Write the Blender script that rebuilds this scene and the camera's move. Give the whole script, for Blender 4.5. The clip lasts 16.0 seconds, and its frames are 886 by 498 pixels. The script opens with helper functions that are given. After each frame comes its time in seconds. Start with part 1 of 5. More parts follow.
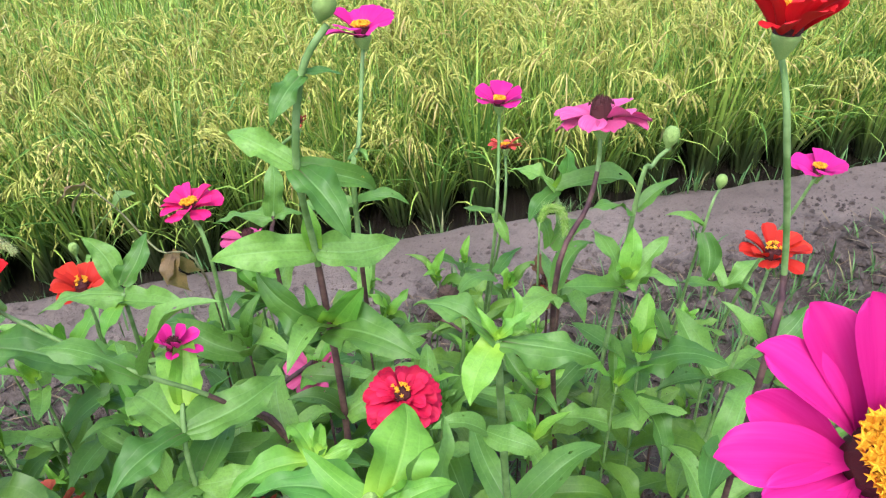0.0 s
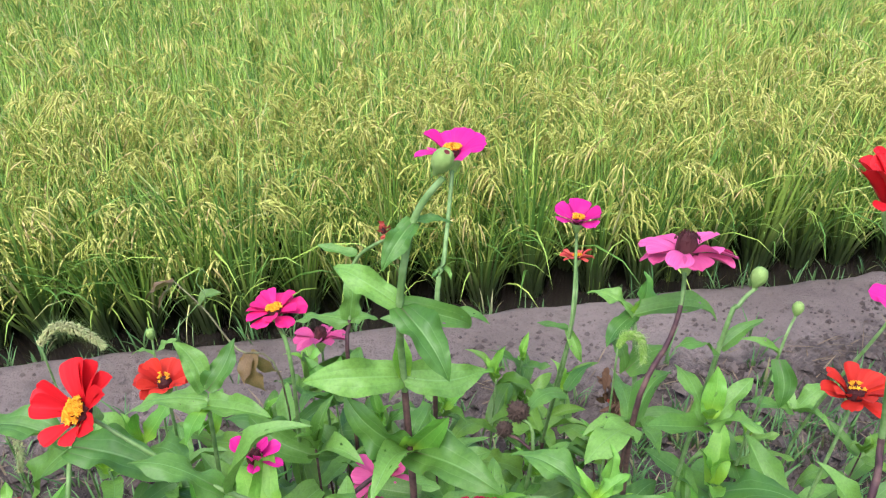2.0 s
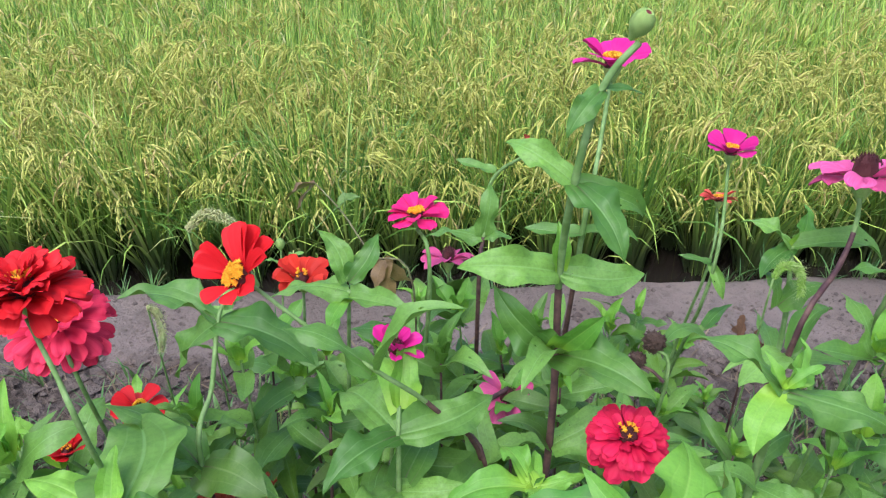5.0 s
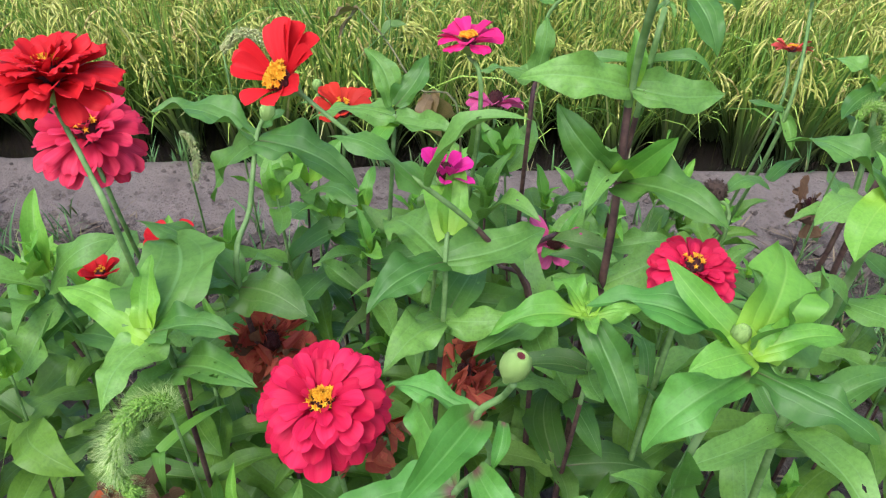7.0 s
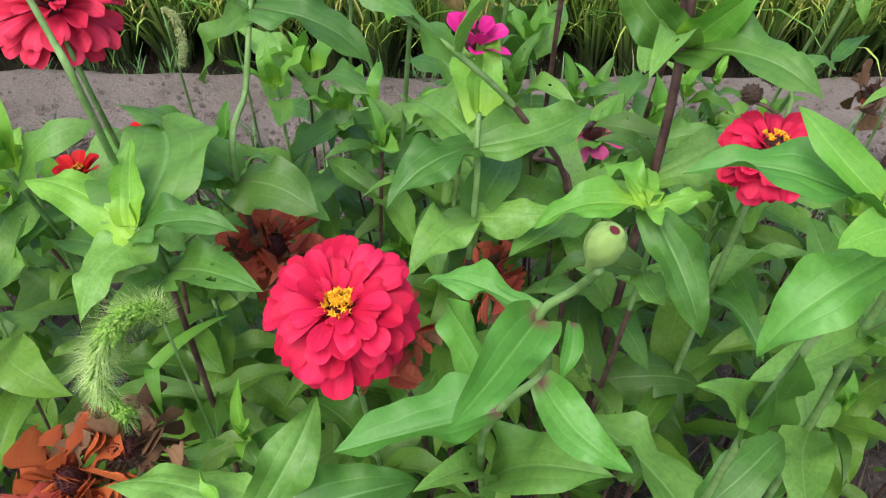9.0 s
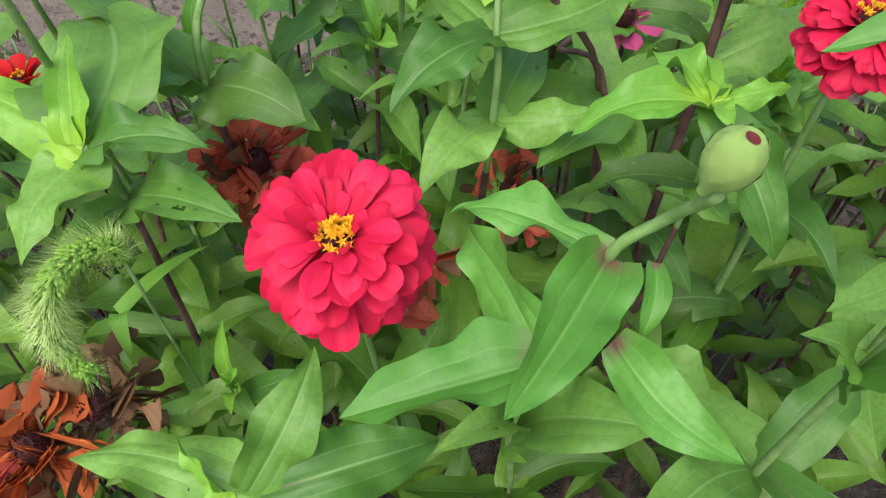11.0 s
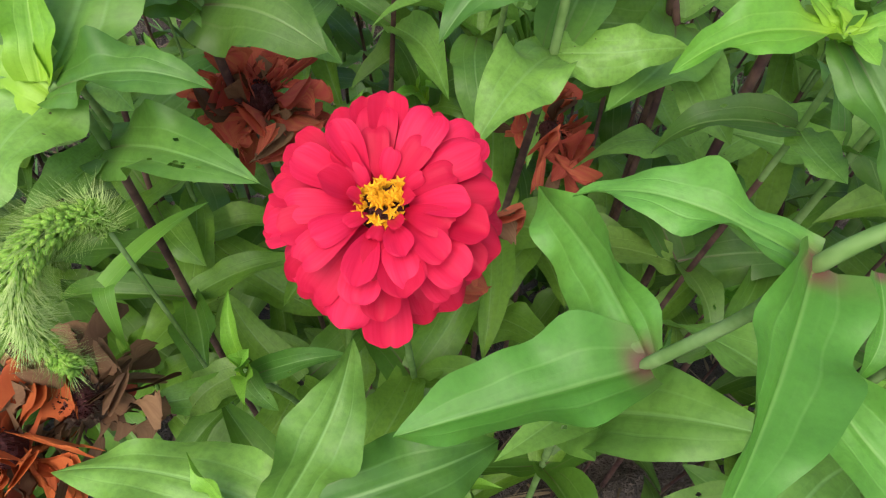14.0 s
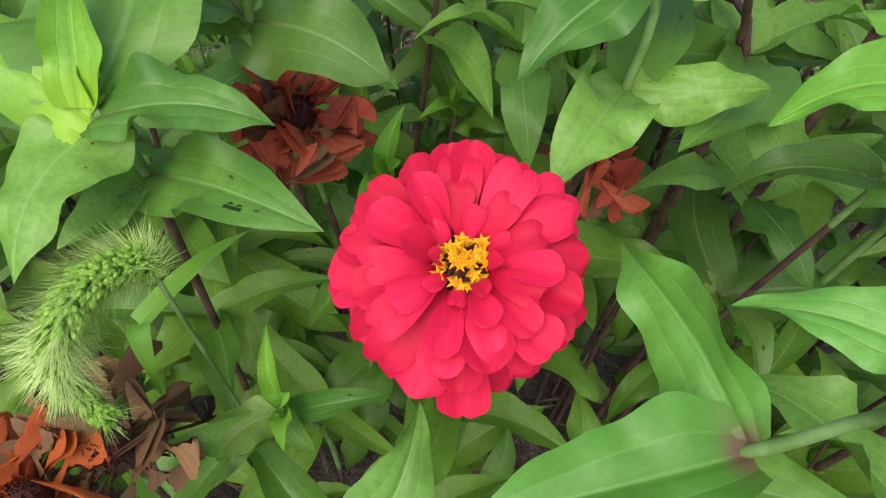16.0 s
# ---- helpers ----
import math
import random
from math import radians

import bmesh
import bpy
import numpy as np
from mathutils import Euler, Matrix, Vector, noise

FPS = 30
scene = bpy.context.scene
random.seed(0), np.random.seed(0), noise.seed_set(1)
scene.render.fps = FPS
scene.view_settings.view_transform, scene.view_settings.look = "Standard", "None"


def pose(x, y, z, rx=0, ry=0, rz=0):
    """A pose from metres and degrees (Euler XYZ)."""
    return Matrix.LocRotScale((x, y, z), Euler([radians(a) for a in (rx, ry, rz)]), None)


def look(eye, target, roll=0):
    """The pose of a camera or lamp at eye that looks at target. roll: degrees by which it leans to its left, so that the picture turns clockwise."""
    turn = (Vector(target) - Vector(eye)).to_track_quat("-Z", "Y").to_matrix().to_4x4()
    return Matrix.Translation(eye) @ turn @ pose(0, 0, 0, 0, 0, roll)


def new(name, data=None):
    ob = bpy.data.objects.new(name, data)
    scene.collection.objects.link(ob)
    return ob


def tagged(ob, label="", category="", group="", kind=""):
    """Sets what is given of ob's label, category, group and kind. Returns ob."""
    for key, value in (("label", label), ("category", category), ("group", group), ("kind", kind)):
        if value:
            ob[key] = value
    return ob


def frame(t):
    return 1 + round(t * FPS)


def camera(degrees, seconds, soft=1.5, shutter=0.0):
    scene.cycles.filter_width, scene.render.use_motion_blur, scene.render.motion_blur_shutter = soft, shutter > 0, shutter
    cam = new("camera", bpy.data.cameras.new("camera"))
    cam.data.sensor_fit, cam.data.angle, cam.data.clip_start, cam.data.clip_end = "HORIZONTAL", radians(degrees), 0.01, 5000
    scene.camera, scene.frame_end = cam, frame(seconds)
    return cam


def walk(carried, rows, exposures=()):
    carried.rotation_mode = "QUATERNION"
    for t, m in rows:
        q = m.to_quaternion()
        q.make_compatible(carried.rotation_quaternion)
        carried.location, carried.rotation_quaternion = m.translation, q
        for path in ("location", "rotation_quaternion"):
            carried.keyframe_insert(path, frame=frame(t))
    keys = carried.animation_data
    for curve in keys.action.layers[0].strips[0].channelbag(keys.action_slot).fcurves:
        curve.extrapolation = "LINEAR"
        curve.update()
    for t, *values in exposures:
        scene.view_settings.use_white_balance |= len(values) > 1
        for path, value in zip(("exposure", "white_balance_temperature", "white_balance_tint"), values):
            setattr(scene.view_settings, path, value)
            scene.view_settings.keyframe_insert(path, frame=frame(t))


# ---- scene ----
cam = camera(61.0, 16.0, soft=1.2)
PATH = [
    (0, (0.161, 0.124, 1.283), (0.469, 1.74, 0.145), -3.3),
    (0.5, (0.152, 0.128, 1.296), (0.442, 1.766, 0.185), -2.9),
    (1, (0.141, 0.137, 1.312), (0.413, 1.8, 0.234), -2.4),
    (1.5, (0.134, 0.146, 1.327), (0.385, 1.837, 0.29), -2.0),
    (2, (0.125, 0.153, 1.336), (0.358, 1.872, 0.341), -1.6),
    (2.5, (0.11, 0.155, 1.341), (0.324, 1.898, 0.384), -1.3),
    (3, (0.092, 0.155, 1.334), (0.285, 1.915, 0.404), -1.0),
    (3.2, (0.088, 0.153, 1.328), (0.271, 1.917, 0.404), -0.9),
    (5.3, (0.058, 0.134, 1.25), (0.052, 1.832, 0.192), -0.8),
    (5.5, (0.057, 0.133, 1.241), (0.04, 1.814, 0.157), -0.7),
    (6, (0.053, 0.131, 1.222), (0.02, 1.771, 0.078), -0.3),
    (6.5, (0.045, 0.132, 1.206), (0.004, 1.734, 0.009), -0.0),
    (7, (0.037, 0.136, 1.188), (-0.008, 1.705, -0.051), 0.2),
    (7.5, (0.032, 0.145, 1.172), (-0.015, 1.684, -0.103), 0.2),
    (8, (0.023, 0.152, 1.159), (-0.016, 1.662, -0.152), 0.3),
    (8.5, (0.017, 0.165, 1.14), (-0.017, 1.64, -0.21), 0.3),
    (9, (0.013, 0.181, 1.118), (-0.021, 1.618, -0.273), -0.2),
    (9.5, (0.009, 0.197, 1.101), (-0.022, 1.589, -0.334), -0.6),
    (10, (0.004, 0.214, 1.086), (-0.025, 1.556, -0.396), -1.1),
    (10.2, (0.002, 0.22, 1.081), (-0.025, 1.546, -0.416), -1.1),
    (12.3, (-0.01, 0.271, 1.049), (-0.007, 1.418, -0.589), -1.5),
    (12.5, (-0.014, 0.275, 1.047), (-0.009, 1.414, -0.597), -1.4),
    (13, (-0.025, 0.282, 1.04), (-0.006, 1.404, -0.615), -0.6),
    (13.5, (-0.032, 0.29, 1.03), (0.0, 1.393, -0.638), 0.4),
    (14, (-0.036, 0.299, 1.022), (0.008, 1.384, -0.658), 1.2),
    (14.5, (-0.042, 0.307, 1.015), (0.009, 1.376, -0.675), 1.9),
    (15, (-0.048, 0.315, 1.011), (0.006, 1.374, -0.685), 2.5),
    (15.5, (-0.056, 0.321, 1.01), (0.006, 1.377, -0.687), 3.4),
    (16, (-0.068, 0.334, 1.017), (0.016, 1.377, -0.687), 5.1),
]
walk(cam, [(t, look(eye, target, roll)) for t, eye, target, roll in PATH],
     [(0, 1.32, 5750, 13), (1.5, 1.28, 5700, 15), (3, 1.15, 5700, 15), (5.5, 1.05, 5600, 13), (7.5, 1.02, 5700, 9), (9, 1.02, 6050, 6), (12.5, 0.97, 6400, 6), (16, 0.88, 6550, 5)])

# ---- world, sun ----
world = bpy.data.worlds.new("overcast_sky")
scene.world = world
world.use_nodes = True
wn = world.node_tree
sky = wn.nodes.new("ShaderNodeTexSky")
sky.sky_type = "NISHITA"
sky.sun_disc = False
sky.sun_elevation = radians(58)
sky.sun_rotation = radians(200)
sky.air_density, sky.dust_density, sky.ozone_density = 1.0, 4.0, 1.0
wn.links.new(sky.outputs[0], wn.nodes["Background"].inputs[0])
wn.nodes["Background"].inputs[1].default_value = 0.15
sun = new("sun", bpy.data.lights.new("sun", "SUN"))
sun.data.energy, sun.data.angle, sun.data.color = 0.8, radians(35), (1.0, 0.96, 0.90)
sun.matrix_world = look((0, 0, 0), (0.25, 0.20, -1.0))


# ---- materials ----
class Nodes:
    """A small helper round one material's node tree."""

    def __init__(self, name):
        self.mat = bpy.data.materials.new(name)
        self.mat.use_nodes = True
        self.tree = self.mat.node_tree
        self.bsdf = self.tree.nodes["Principled BSDF"]
        self.out = self.tree.nodes["Material Output"]

    def add(self, kind, **values):
        n = self.tree.nodes.new(kind)
        for k, v in values.items():
            n.inputs[k].default_value = v
        return n

    def link(self, a, b):
        self.tree.links.new(a, b)

    def math(self, op, a, b=0.0, c=None):
        n = self.tree.nodes.new("ShaderNodeMath")
        n.operation = op
        for i, v in enumerate((a, b) if c is None else (a, b, c)):
            if isinstance(v, (int, float)):
                n.inputs[i].default_value = v
            else:
                self.link(v, n.inputs[i])
        return n.outputs[0]

    def ramp(self, value, lo, hi, a=0.0, b=1.0):
        n = self.add("ShaderNodeMapRange")
        n.interpolation_type = "SMOOTHSTEP"
        for i, v in ((0, value), (1, lo), (2, hi), (3, a), (4, b)):
            if isinstance(v, (int, float)):
                n.inputs[i].default_value = v
            else:
                self.link(v, n.inputs[i])
        return n.outputs[0]

    def mix(self, f, a, b, blend="MIX"):
        n = self.tree.nodes.new("ShaderNodeMix")
        n.data_type, n.blend_type = "RGBA", blend
        for i, v in ((0, f), (6, a), (7, b)):
            if isinstance(v, (int, float)):
                n.inputs[i].default_value = v
            elif isinstance(v, tuple):
                n.inputs[i].default_value = (*v, 1)
            else:
                self.link(v, n.inputs[i])
        return n.outputs[2]

    def noise(self, scale, detail=3.0, rough=0.55, vector=None):
        n = self.add("ShaderNodeTexNoise", Scale=scale, Detail=detail, Roughness=rough)
        if vector is not None:
            self.link(vector, n.inputs["Vector"])
        return n.outputs[0]

    def coord(self, which):
        return self.add("ShaderNodeTexCoord").outputs[which]

    def random(self):
        return self.add("ShaderNodeObjectInfo").outputs["Random"]

    def bump(self, height, strength, distance):
        n = self.add("ShaderNodeBump", Strength=strength, Distance=distance)
        self.link(height, n.inputs["Height"])
        self.link(n.outputs[0], self.bsdf.inputs["Normal"])
        return n.outputs[0]

    def finish(self, colour, rough=0.6, see_through=0.0, glow=None, spec=0.3):
        self.link(colour, self.bsdf.inputs["Base Color"])
        self.bsdf.inputs["Roughness"].default_value = rough
        self.bsdf.inputs["Specular IOR Level"].default_value = spec
        if see_through:
            tr = self.add("ShaderNodeBsdfTranslucent")
            self.link(glow if glow is not None else colour, tr.inputs[0])
            mx = self.add("ShaderNodeMixShader")
            mx.inputs[0].default_value = see_through
            self.link(self.bsdf.outputs[0], mx.inputs[1])
            self.link(tr.outputs[0], mx.inputs[2])
            self.link(mx.outputs[0], self.out.inputs[0])
        return self.mat


def leaf_material(name, dark, light, vein, blotch=0.0, base_tint=None, heart=None, stain=0.0):
    """Zinnia leaf: three long veins, fine net, tone from leaf to leaf; UV is across, along."""
    m = Nodes(name)
    uv = m.add("ShaderNodeUVMap").outputs[0]
    sep = m.add("ShaderNodeSeparateXYZ")
    m.link(uv, sep.inputs[0])
    u = m.math("ABSOLUTE", m.math("MULTIPLY", m.math("SUBTRACT", sep.outputs[0], 0.5), 2.0))
    v = sep.outputs[1]
    obj = m.coord("Object")
    big = m.noise(3.4, 3, 0.6, obj)
    fine = m.noise(26.0, 4, 0.6, obj)
    tone = m.math("ADD", m.math("MULTIPLY", m.random(), 0.75), m.math("MULTIPLY", big, 0.50))
    col = m.mix(m.ramp(tone, 0.15, 1.0), dark, light)
    col = m.mix(m.ramp(fine, 0.35, 0.75, 0.0, 0.35), col, tuple(c * 0.62 for c in dark))
    midrib = m.ramp(u, 0.012, 0.06, 1.0, 0.0)
    side = m.ramp(m.math("ABSOLUTE", m.math("SUBTRACT", u, 0.46)), 0.008, 0.045, 1.0, 0.0)
    side2 = m.ramp(m.math("ABSOLUTE", m.math("SUBTRACT", u, 0.22)), 0.006, 0.03, 0.2, 0.0)
    fade = m.ramp(v, 0.55, 0.98, 1.0, 0.15)
    veins = m.math("MAXIMUM", midrib, m.math("MULTIPLY", m.math("MULTIPLY", m.math("MAXIMUM", side, side2), 0.42), fade))
    col = m.mix(m.math("MULTIPLY", veins, 0.42), col, vein)
    cross = m.add("ShaderNodeTexWave", Scale=9.0, Distortion=3.0, Detail=1.0)
    cross.bands_direction = "Y"
    m.link(uv, cross.inputs["Vector"])
    if stain:
        # purplish streaks along the veins where old leaves clasp the stem
        near = m.math("MULTIPLY", m.ramp(v, 0.03, 0.34, 0.9, 0.0), m.ramp(m.random(), stain, stain + 0.05, 1.0, 0.0))
        col = m.mix(m.math("MULTIPLY", veins, near), col, (0.085, 0.026, 0.034))
    if heart:
        col = m.mix(m.ramp(v, 0.04, 0.38, 0.6, 0.0), col, heart)
    if base_tint:
        col = m.mix(m.math("MULTIPLY", m.ramp(v, 0.02, 0.13, 0.8, 0.0), m.ramp(u, 0.1, 0.75, 1.0, 0.2)), col, base_tint)
    if blotch:
        spots = m.ramp(m.noise(11.0, 3, 0.6, obj), 0.715, 0.735)
        pick = m.ramp(m.random(), 1 - blotch, 1 - blotch + 0.05)
        col = m.mix(m.math("MULTIPLY", spots, pick), col, (0.05, 0.03, 0.012))
    h = m.math("ADD", m.math("MULTIPLY", veins, -0.7), m.math("ADD", m.math("MULTIPLY", cross.outputs[1], 0.06), m.math("MULTIPLY", fine, 0.5)))
    m.bump(h, 0.30, 0.0010)
    glow = m.mix(0.4, col, (0.30, 0.50, 0.05))
    return m.finish(col, 0.45, 0.22, glow, 0.42)


LEAF = leaf_material("zinnia_leaf", (0.058, 0.162, 0.020), (0.205, 0.392, 0.064), (0.27, 0.46, 0.15), 0.35, None, None, 0.35)
LEAF_PURPLE = leaf_material("zinnia_leaf_purple_base", (0.090, 0.260, 0.032), (0.140, 0.350, 0.052), (0.25, 0.45, 0.12), 0.0, (0.20, 0.03, 0.07))
LEAF_YOUNG = leaf_material("young_zinnia_leaf", (0.120, 0.320, 0.032), (0.220, 0.450, 0.046), (0.32, 0.53, 0.10), 0.0, None, (0.35, 0.55, 0.032))
LEAF_OLD = leaf_material("old_zinnia_leaf", (0.055, 0.130, 0.018), (0.165, 0.285, 0.050), (0.24, 0.34, 0.12), 0.6, None, None, 0.8)
# darker copy of LEAF: shade deep in the bed put into the colour
LEAF_LOW_SHADED = leaf_material("shaded_low_zinnia_leaf", (0.050, 0.134, 0.011), (0.165, 0.308, 0.032), (0.22, 0.36, 0.10), 0.5, None, None, 0.4)
LEAF_DRY = leaf_material("dry_leaf", (0.110, 0.060, 0.025), (0.300, 0.200, 0.080), (0.30, 0.20, 0.10), 0.3)


def stem_material(name, low, high):
    m = Nodes(name)
    n = m.noise(60.0, 3, 0.6, m.coord("Object"))
    col = m.mix(m.ramp(n, 0.35, 0.7), low, high)
    m.bump(n, 0.4, 0.001)
    return m.finish(col, 0.6, 0.0, None, 0.25)


STEM = stem_material("green_stem", (0.125, 0.225, 0.055), (0.230, 0.350, 0.120))
STEM_DARK = stem_material("purplish_stem", (0.060, 0.028, 0.030), (0.150, 0.085, 0.065))
STEM_MID = stem_material("vine_stem", (0.130, 0.110, 0.055), (0.230, 0.250, 0.110))


def petal_material(name, colour, dark, pale, rough=0.55):
    m = Nodes(name)
    uv = m.add("ShaderNodeUVMap").outputs[0]
    sep = m.add("ShaderNodeSeparateXYZ")
    m.link(uv, sep.inputs[0])
    mp = m.add("ShaderNodeMapping")
    mp.inputs["Scale"].default_value = (9.0, 1.1, 1.0)
    m.link(uv, mp.inputs[0])
    streak = m.noise(1.6, 3, 0.55, mp.outputs[0])
    col = m.mix(m.ramp(streak, 0.25, 0.85, 0.15, 0.65), colour, pale)
    col = m.mix(m.ramp(m.random(), 0.0, 1.0, 0.0, 0.6), col, dark)
    col = m.mix(m.ramp(sep.outputs[1], 0.0, 0.30, 0.6, 0.0), col, dark)
    m.bump(streak, 0.16, 0.0005)
    return m.finish(col, rough, 0.12, None, 0.18)


PETAL = {
    "rose red": petal_material("rose_red_petal", (0.62, 0.006, 0.052), (0.40, 0.002, 0.022), (0.74, 0.034, 0.105)),
    "scarlet": petal_material("scarlet_petal", (0.66, 0.008, 0.014), (0.42, 0.003, 0.007), (0.78, 0.034, 0.036)),
    "rose": petal_material("rose_pink_petal", (0.66, 0.022, 0.070), (0.44, 0.007, 0.032), (0.80, 0.070, 0.130)),
    "magenta": petal_material("magenta_petal", (0.62, 0.012, 0.215), (0.38, 0.004, 0.120), (0.72, 0.045, 0.310)),
    "crimson": petal_material("crimson_petal", (0.76, 0.010, 0.160), (0.50, 0.006, 0.090), (0.85, 0.050, 0.230)),
    "faded pink": petal_material("faded_pink_petal", (0.62, 0.070, 0.240), (0.36, 0.035, 0.110), (0.76, 0.190, 0.370)),
    "orange red": petal_material("orange_red_petal", (0.62, 0.028, 0.014), (0.34, 0.010, 0.008), (0.72, 0.070, 0.030)),
    "coral": petal_material("coral_petal", (0.70, 0.080, 0.060), (0.48, 0.030, 0.030), (0.80, 0.200, 0.120)),
    "withered": petal_material("withered_petal", (0.170, 0.085, 0.044), (0.050, 0.025, 0.016), (0.340, 0.205, 0.105), 0.85),
    "withered orange": petal_material("withered_orange_petal", (0.470, 0.085, 0.024), (0.190, 0.030, 0.014), (0.600, 0.200, 0.050), 0.75),
    "withered red": petal_material("withered_red_petal", (0.500, 0.050, 0.055), (0.230, 0.022, 0.026), (0.660, 0.270, 0.085), 0.75),
}


def plain(name, a, b, scale, rough=0.6, depth=0.001, strength=0.5):
    m = Nodes(name)
    n = m.noise(scale, 4, 0.6, m.coord("Object"))
    col = m.mix(m.ramp(n, 0.3, 0.72), a, b)
    m.bump(n, strength, depth)
    return m.finish(col, rough)


FLORET = plain("yellow_floret", (0.78, 0.34, 0.010), (0.90, 0.55, 0.025), 300.0)
CONE = plain("dark_flower_cone", (0.035, 0.008, 0.010), (0.10, 0.025, 0.022), 400.0, 0.7)
SEED = plain("dry_seed_head", (0.030, 0.018, 0.013), (0.120, 0.075, 0.050), 350.0, 0.85)
SEPAL = plain("green_bud_scale", (0.21, 0.35, 0.07), (0.38, 0.51, 0.15), 120.0, 0.6)
BUD_TIP = plain("dark_red_bud_tip", (0.10, 0.012, 0.012), (0.20, 0.03, 0.03), 400.0)
FOX = plain("foxtail_grain", (0.17, 0.35, 0.04), (0.32, 0.50, 0.08), 500.0, 0.7)
BRISTLE = plain("foxtail_bristle", (0.30, 0.45, 0.11), (0.52, 0.63, 0.24), 200.0, 0.6)
FOX_DRY = plain("pale_foxtail_grain", (0.40, 0.42, 0.16), (0.55, 0.52, 0.26), 500.0, 0.7)


def soil_material(name, a, b, c, wet=0.9):
    m = Nodes(name)
    obj = m.coord("Object")
    big, mid, fine = m.noise(1.4, 4, 0.6, obj), m.noise(9.0, 5, 0.65, obj), m.noise(90.0, 4, 0.7, obj)
    col = m.mix(m.ramp(big, 0.35, 0.65), a, b)
    col = m.mix(m.ramp(mid, 0.42, 0.75, 0.0, 0.7), col, c)
    col = m.mix(m.ramp(fine, 0.5, 0.8, 0.0, 0.5), col, tuple(x * 0.5 for x in a))
    m.bump(m.math("ADD", m.math("MULTIPLY", mid, 1.0), m.math("MULTIPLY", fine, 0.35)), 1.0, 0.03)
    return m.finish(col, wet, 0.0, None, 0.2)


def ground_material():
    """Trodden pinkish-grey path that breaks up into darker, cloddy tilled soil beside the bed."""
    m = Nodes("path_and_tilled_soil")
    obj = m.coord("Object")
    sep = m.add("ShaderNodeSeparateXYZ")
    m.link(obj, sep.inputs[0])
    big, mid, fine = m.noise(1.6, 4, 0.6, obj), m.noise(11.0, 5, 0.65, obj), m.noise(85.0, 4, 0.7, obj)
    wander = m.math("ADD", m.math("MULTIPLY", big, 0.30), m.math("MULTIPLY", mid, 0.42))
    tilled = m.ramp(m.math("ADD", sep.outputs[1], wander), 1.98, 2.12, 1.0, 0.0)
    path = m.mix(m.ramp(big, 0.35, 0.65), (0.185, 0.146, 0.122), (0.255, 0.204, 0.172))
    path = m.mix(m.ramp(mid, 0.48, 0.75, 0.0, 0.6), path, (0.120, 0.092, 0.076))
    soil = m.mix(m.ramp(mid, 0.34, 0.66), (0.060, 0.046, 0.038), (0.160, 0.126, 0.104))
    col = m.mix(tilled, path, soil)
    col = m.mix(m.ramp(fine, 0.5, 0.8, 0.0, 0.5), col, (0.070, 0.055, 0.045))
    rough = m.math("ADD", m.math("MULTIPLY", mid, m.math("ADD", 0.5, m.math("MULTIPLY", tilled, 1.2))), m.math("MULTIPLY", fine, 0.4))
    m.bump(rough, 1.0, 0.04)
    return m.finish(col, 0.92, 0.0, None, 0.2)


DIRT = ground_material()
MUD = soil_material("wet_ditch_mud", (0.034, 0.027, 0.022), (0.060, 0.048, 0.039), (0.020, 0.017, 0.014), 0.6)
CLOD = soil_material("dirt_clod", (0.110, 0.086, 0.071), (0.205, 0.163, 0.136), (0.075, 0.058, 0.048))


def water_material():
    m = Nodes("ditch_water")
    n = m.noise(7.0, 2, 0.5, m.coord("Object"))
    col = m.mix(m.ramp(n, 0.3, 0.7), (0.016, 0.013, 0.010), (0.032, 0.026, 0.020))
    m.bump(n, 0.12, 0.01)
    return m.finish(col, 0.08, 0.0, None, 0.5)


WATER = water_material()


def rice_material(name, low, dark, light, dead, share=0.87):
    """Rice blades: V runs from root to tip; each blade has its own tone and takes the low colour near its root."""
    m = Nodes(name)
    uv = m.add("ShaderNodeUVMap").outputs[0]
    sep = m.add("ShaderNodeSeparateXYZ")
    m.link(uv, sep.inputs[0])
    geo = m.add("ShaderNodeNewGeometry")
    isl = geo.outputs["Random Per Island"]
    wide = m.noise(0.9, 2, 0.5, geo.outputs["Position"])
    tone = m.math("ADD", m.math("MULTIPLY", isl, 0.7), m.math("MULTIPLY", wide, 0.5))
    col = m.mix(m.ramp(tone, 0.2, 0.95), dark, light)
    col = m.mix(m.ramp(isl, share, share + 0.04), col, dead)
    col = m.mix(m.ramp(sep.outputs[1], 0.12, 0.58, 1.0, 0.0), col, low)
    return m.finish(col, 0.5, 0.15, None, 0.30)


# the dark low colour is shade among the clumps, painted onto the lower blades
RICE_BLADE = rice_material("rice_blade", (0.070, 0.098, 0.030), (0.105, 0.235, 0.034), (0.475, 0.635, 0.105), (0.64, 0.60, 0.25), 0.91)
RICE_GRAIN = rice_material("rice_grain", (0.52, 0.48, 0.12), (0.430, 0.470, 0.080), (0.640, 0.600, 0.160), (0.60, 0.48, 0.17), 0.88)
def canopy_material():
    """A rice field from afar: blade green broken by ears and darker gaps."""
    m = Nodes("distant_rice")
    pos = m.add("ShaderNodeNewGeometry").outputs["Position"]
    wide, fine = m.noise(0.7, 3, 0.55, pos), m.noise(24.0, 4, 0.7, pos)
    col = m.mix(m.ramp(fine, 0.30, 0.66), (0.055, 0.105, 0.018), (0.200, 0.275, 0.050))
    col = m.mix(m.ramp(wide, 0.40, 0.70, 0.0, 0.5), col, (0.240, 0.255, 0.060))
    m.bump(fine, 1.0, 0.05)
    return m.finish(col, 0.6, 0.0, None, 0.2)


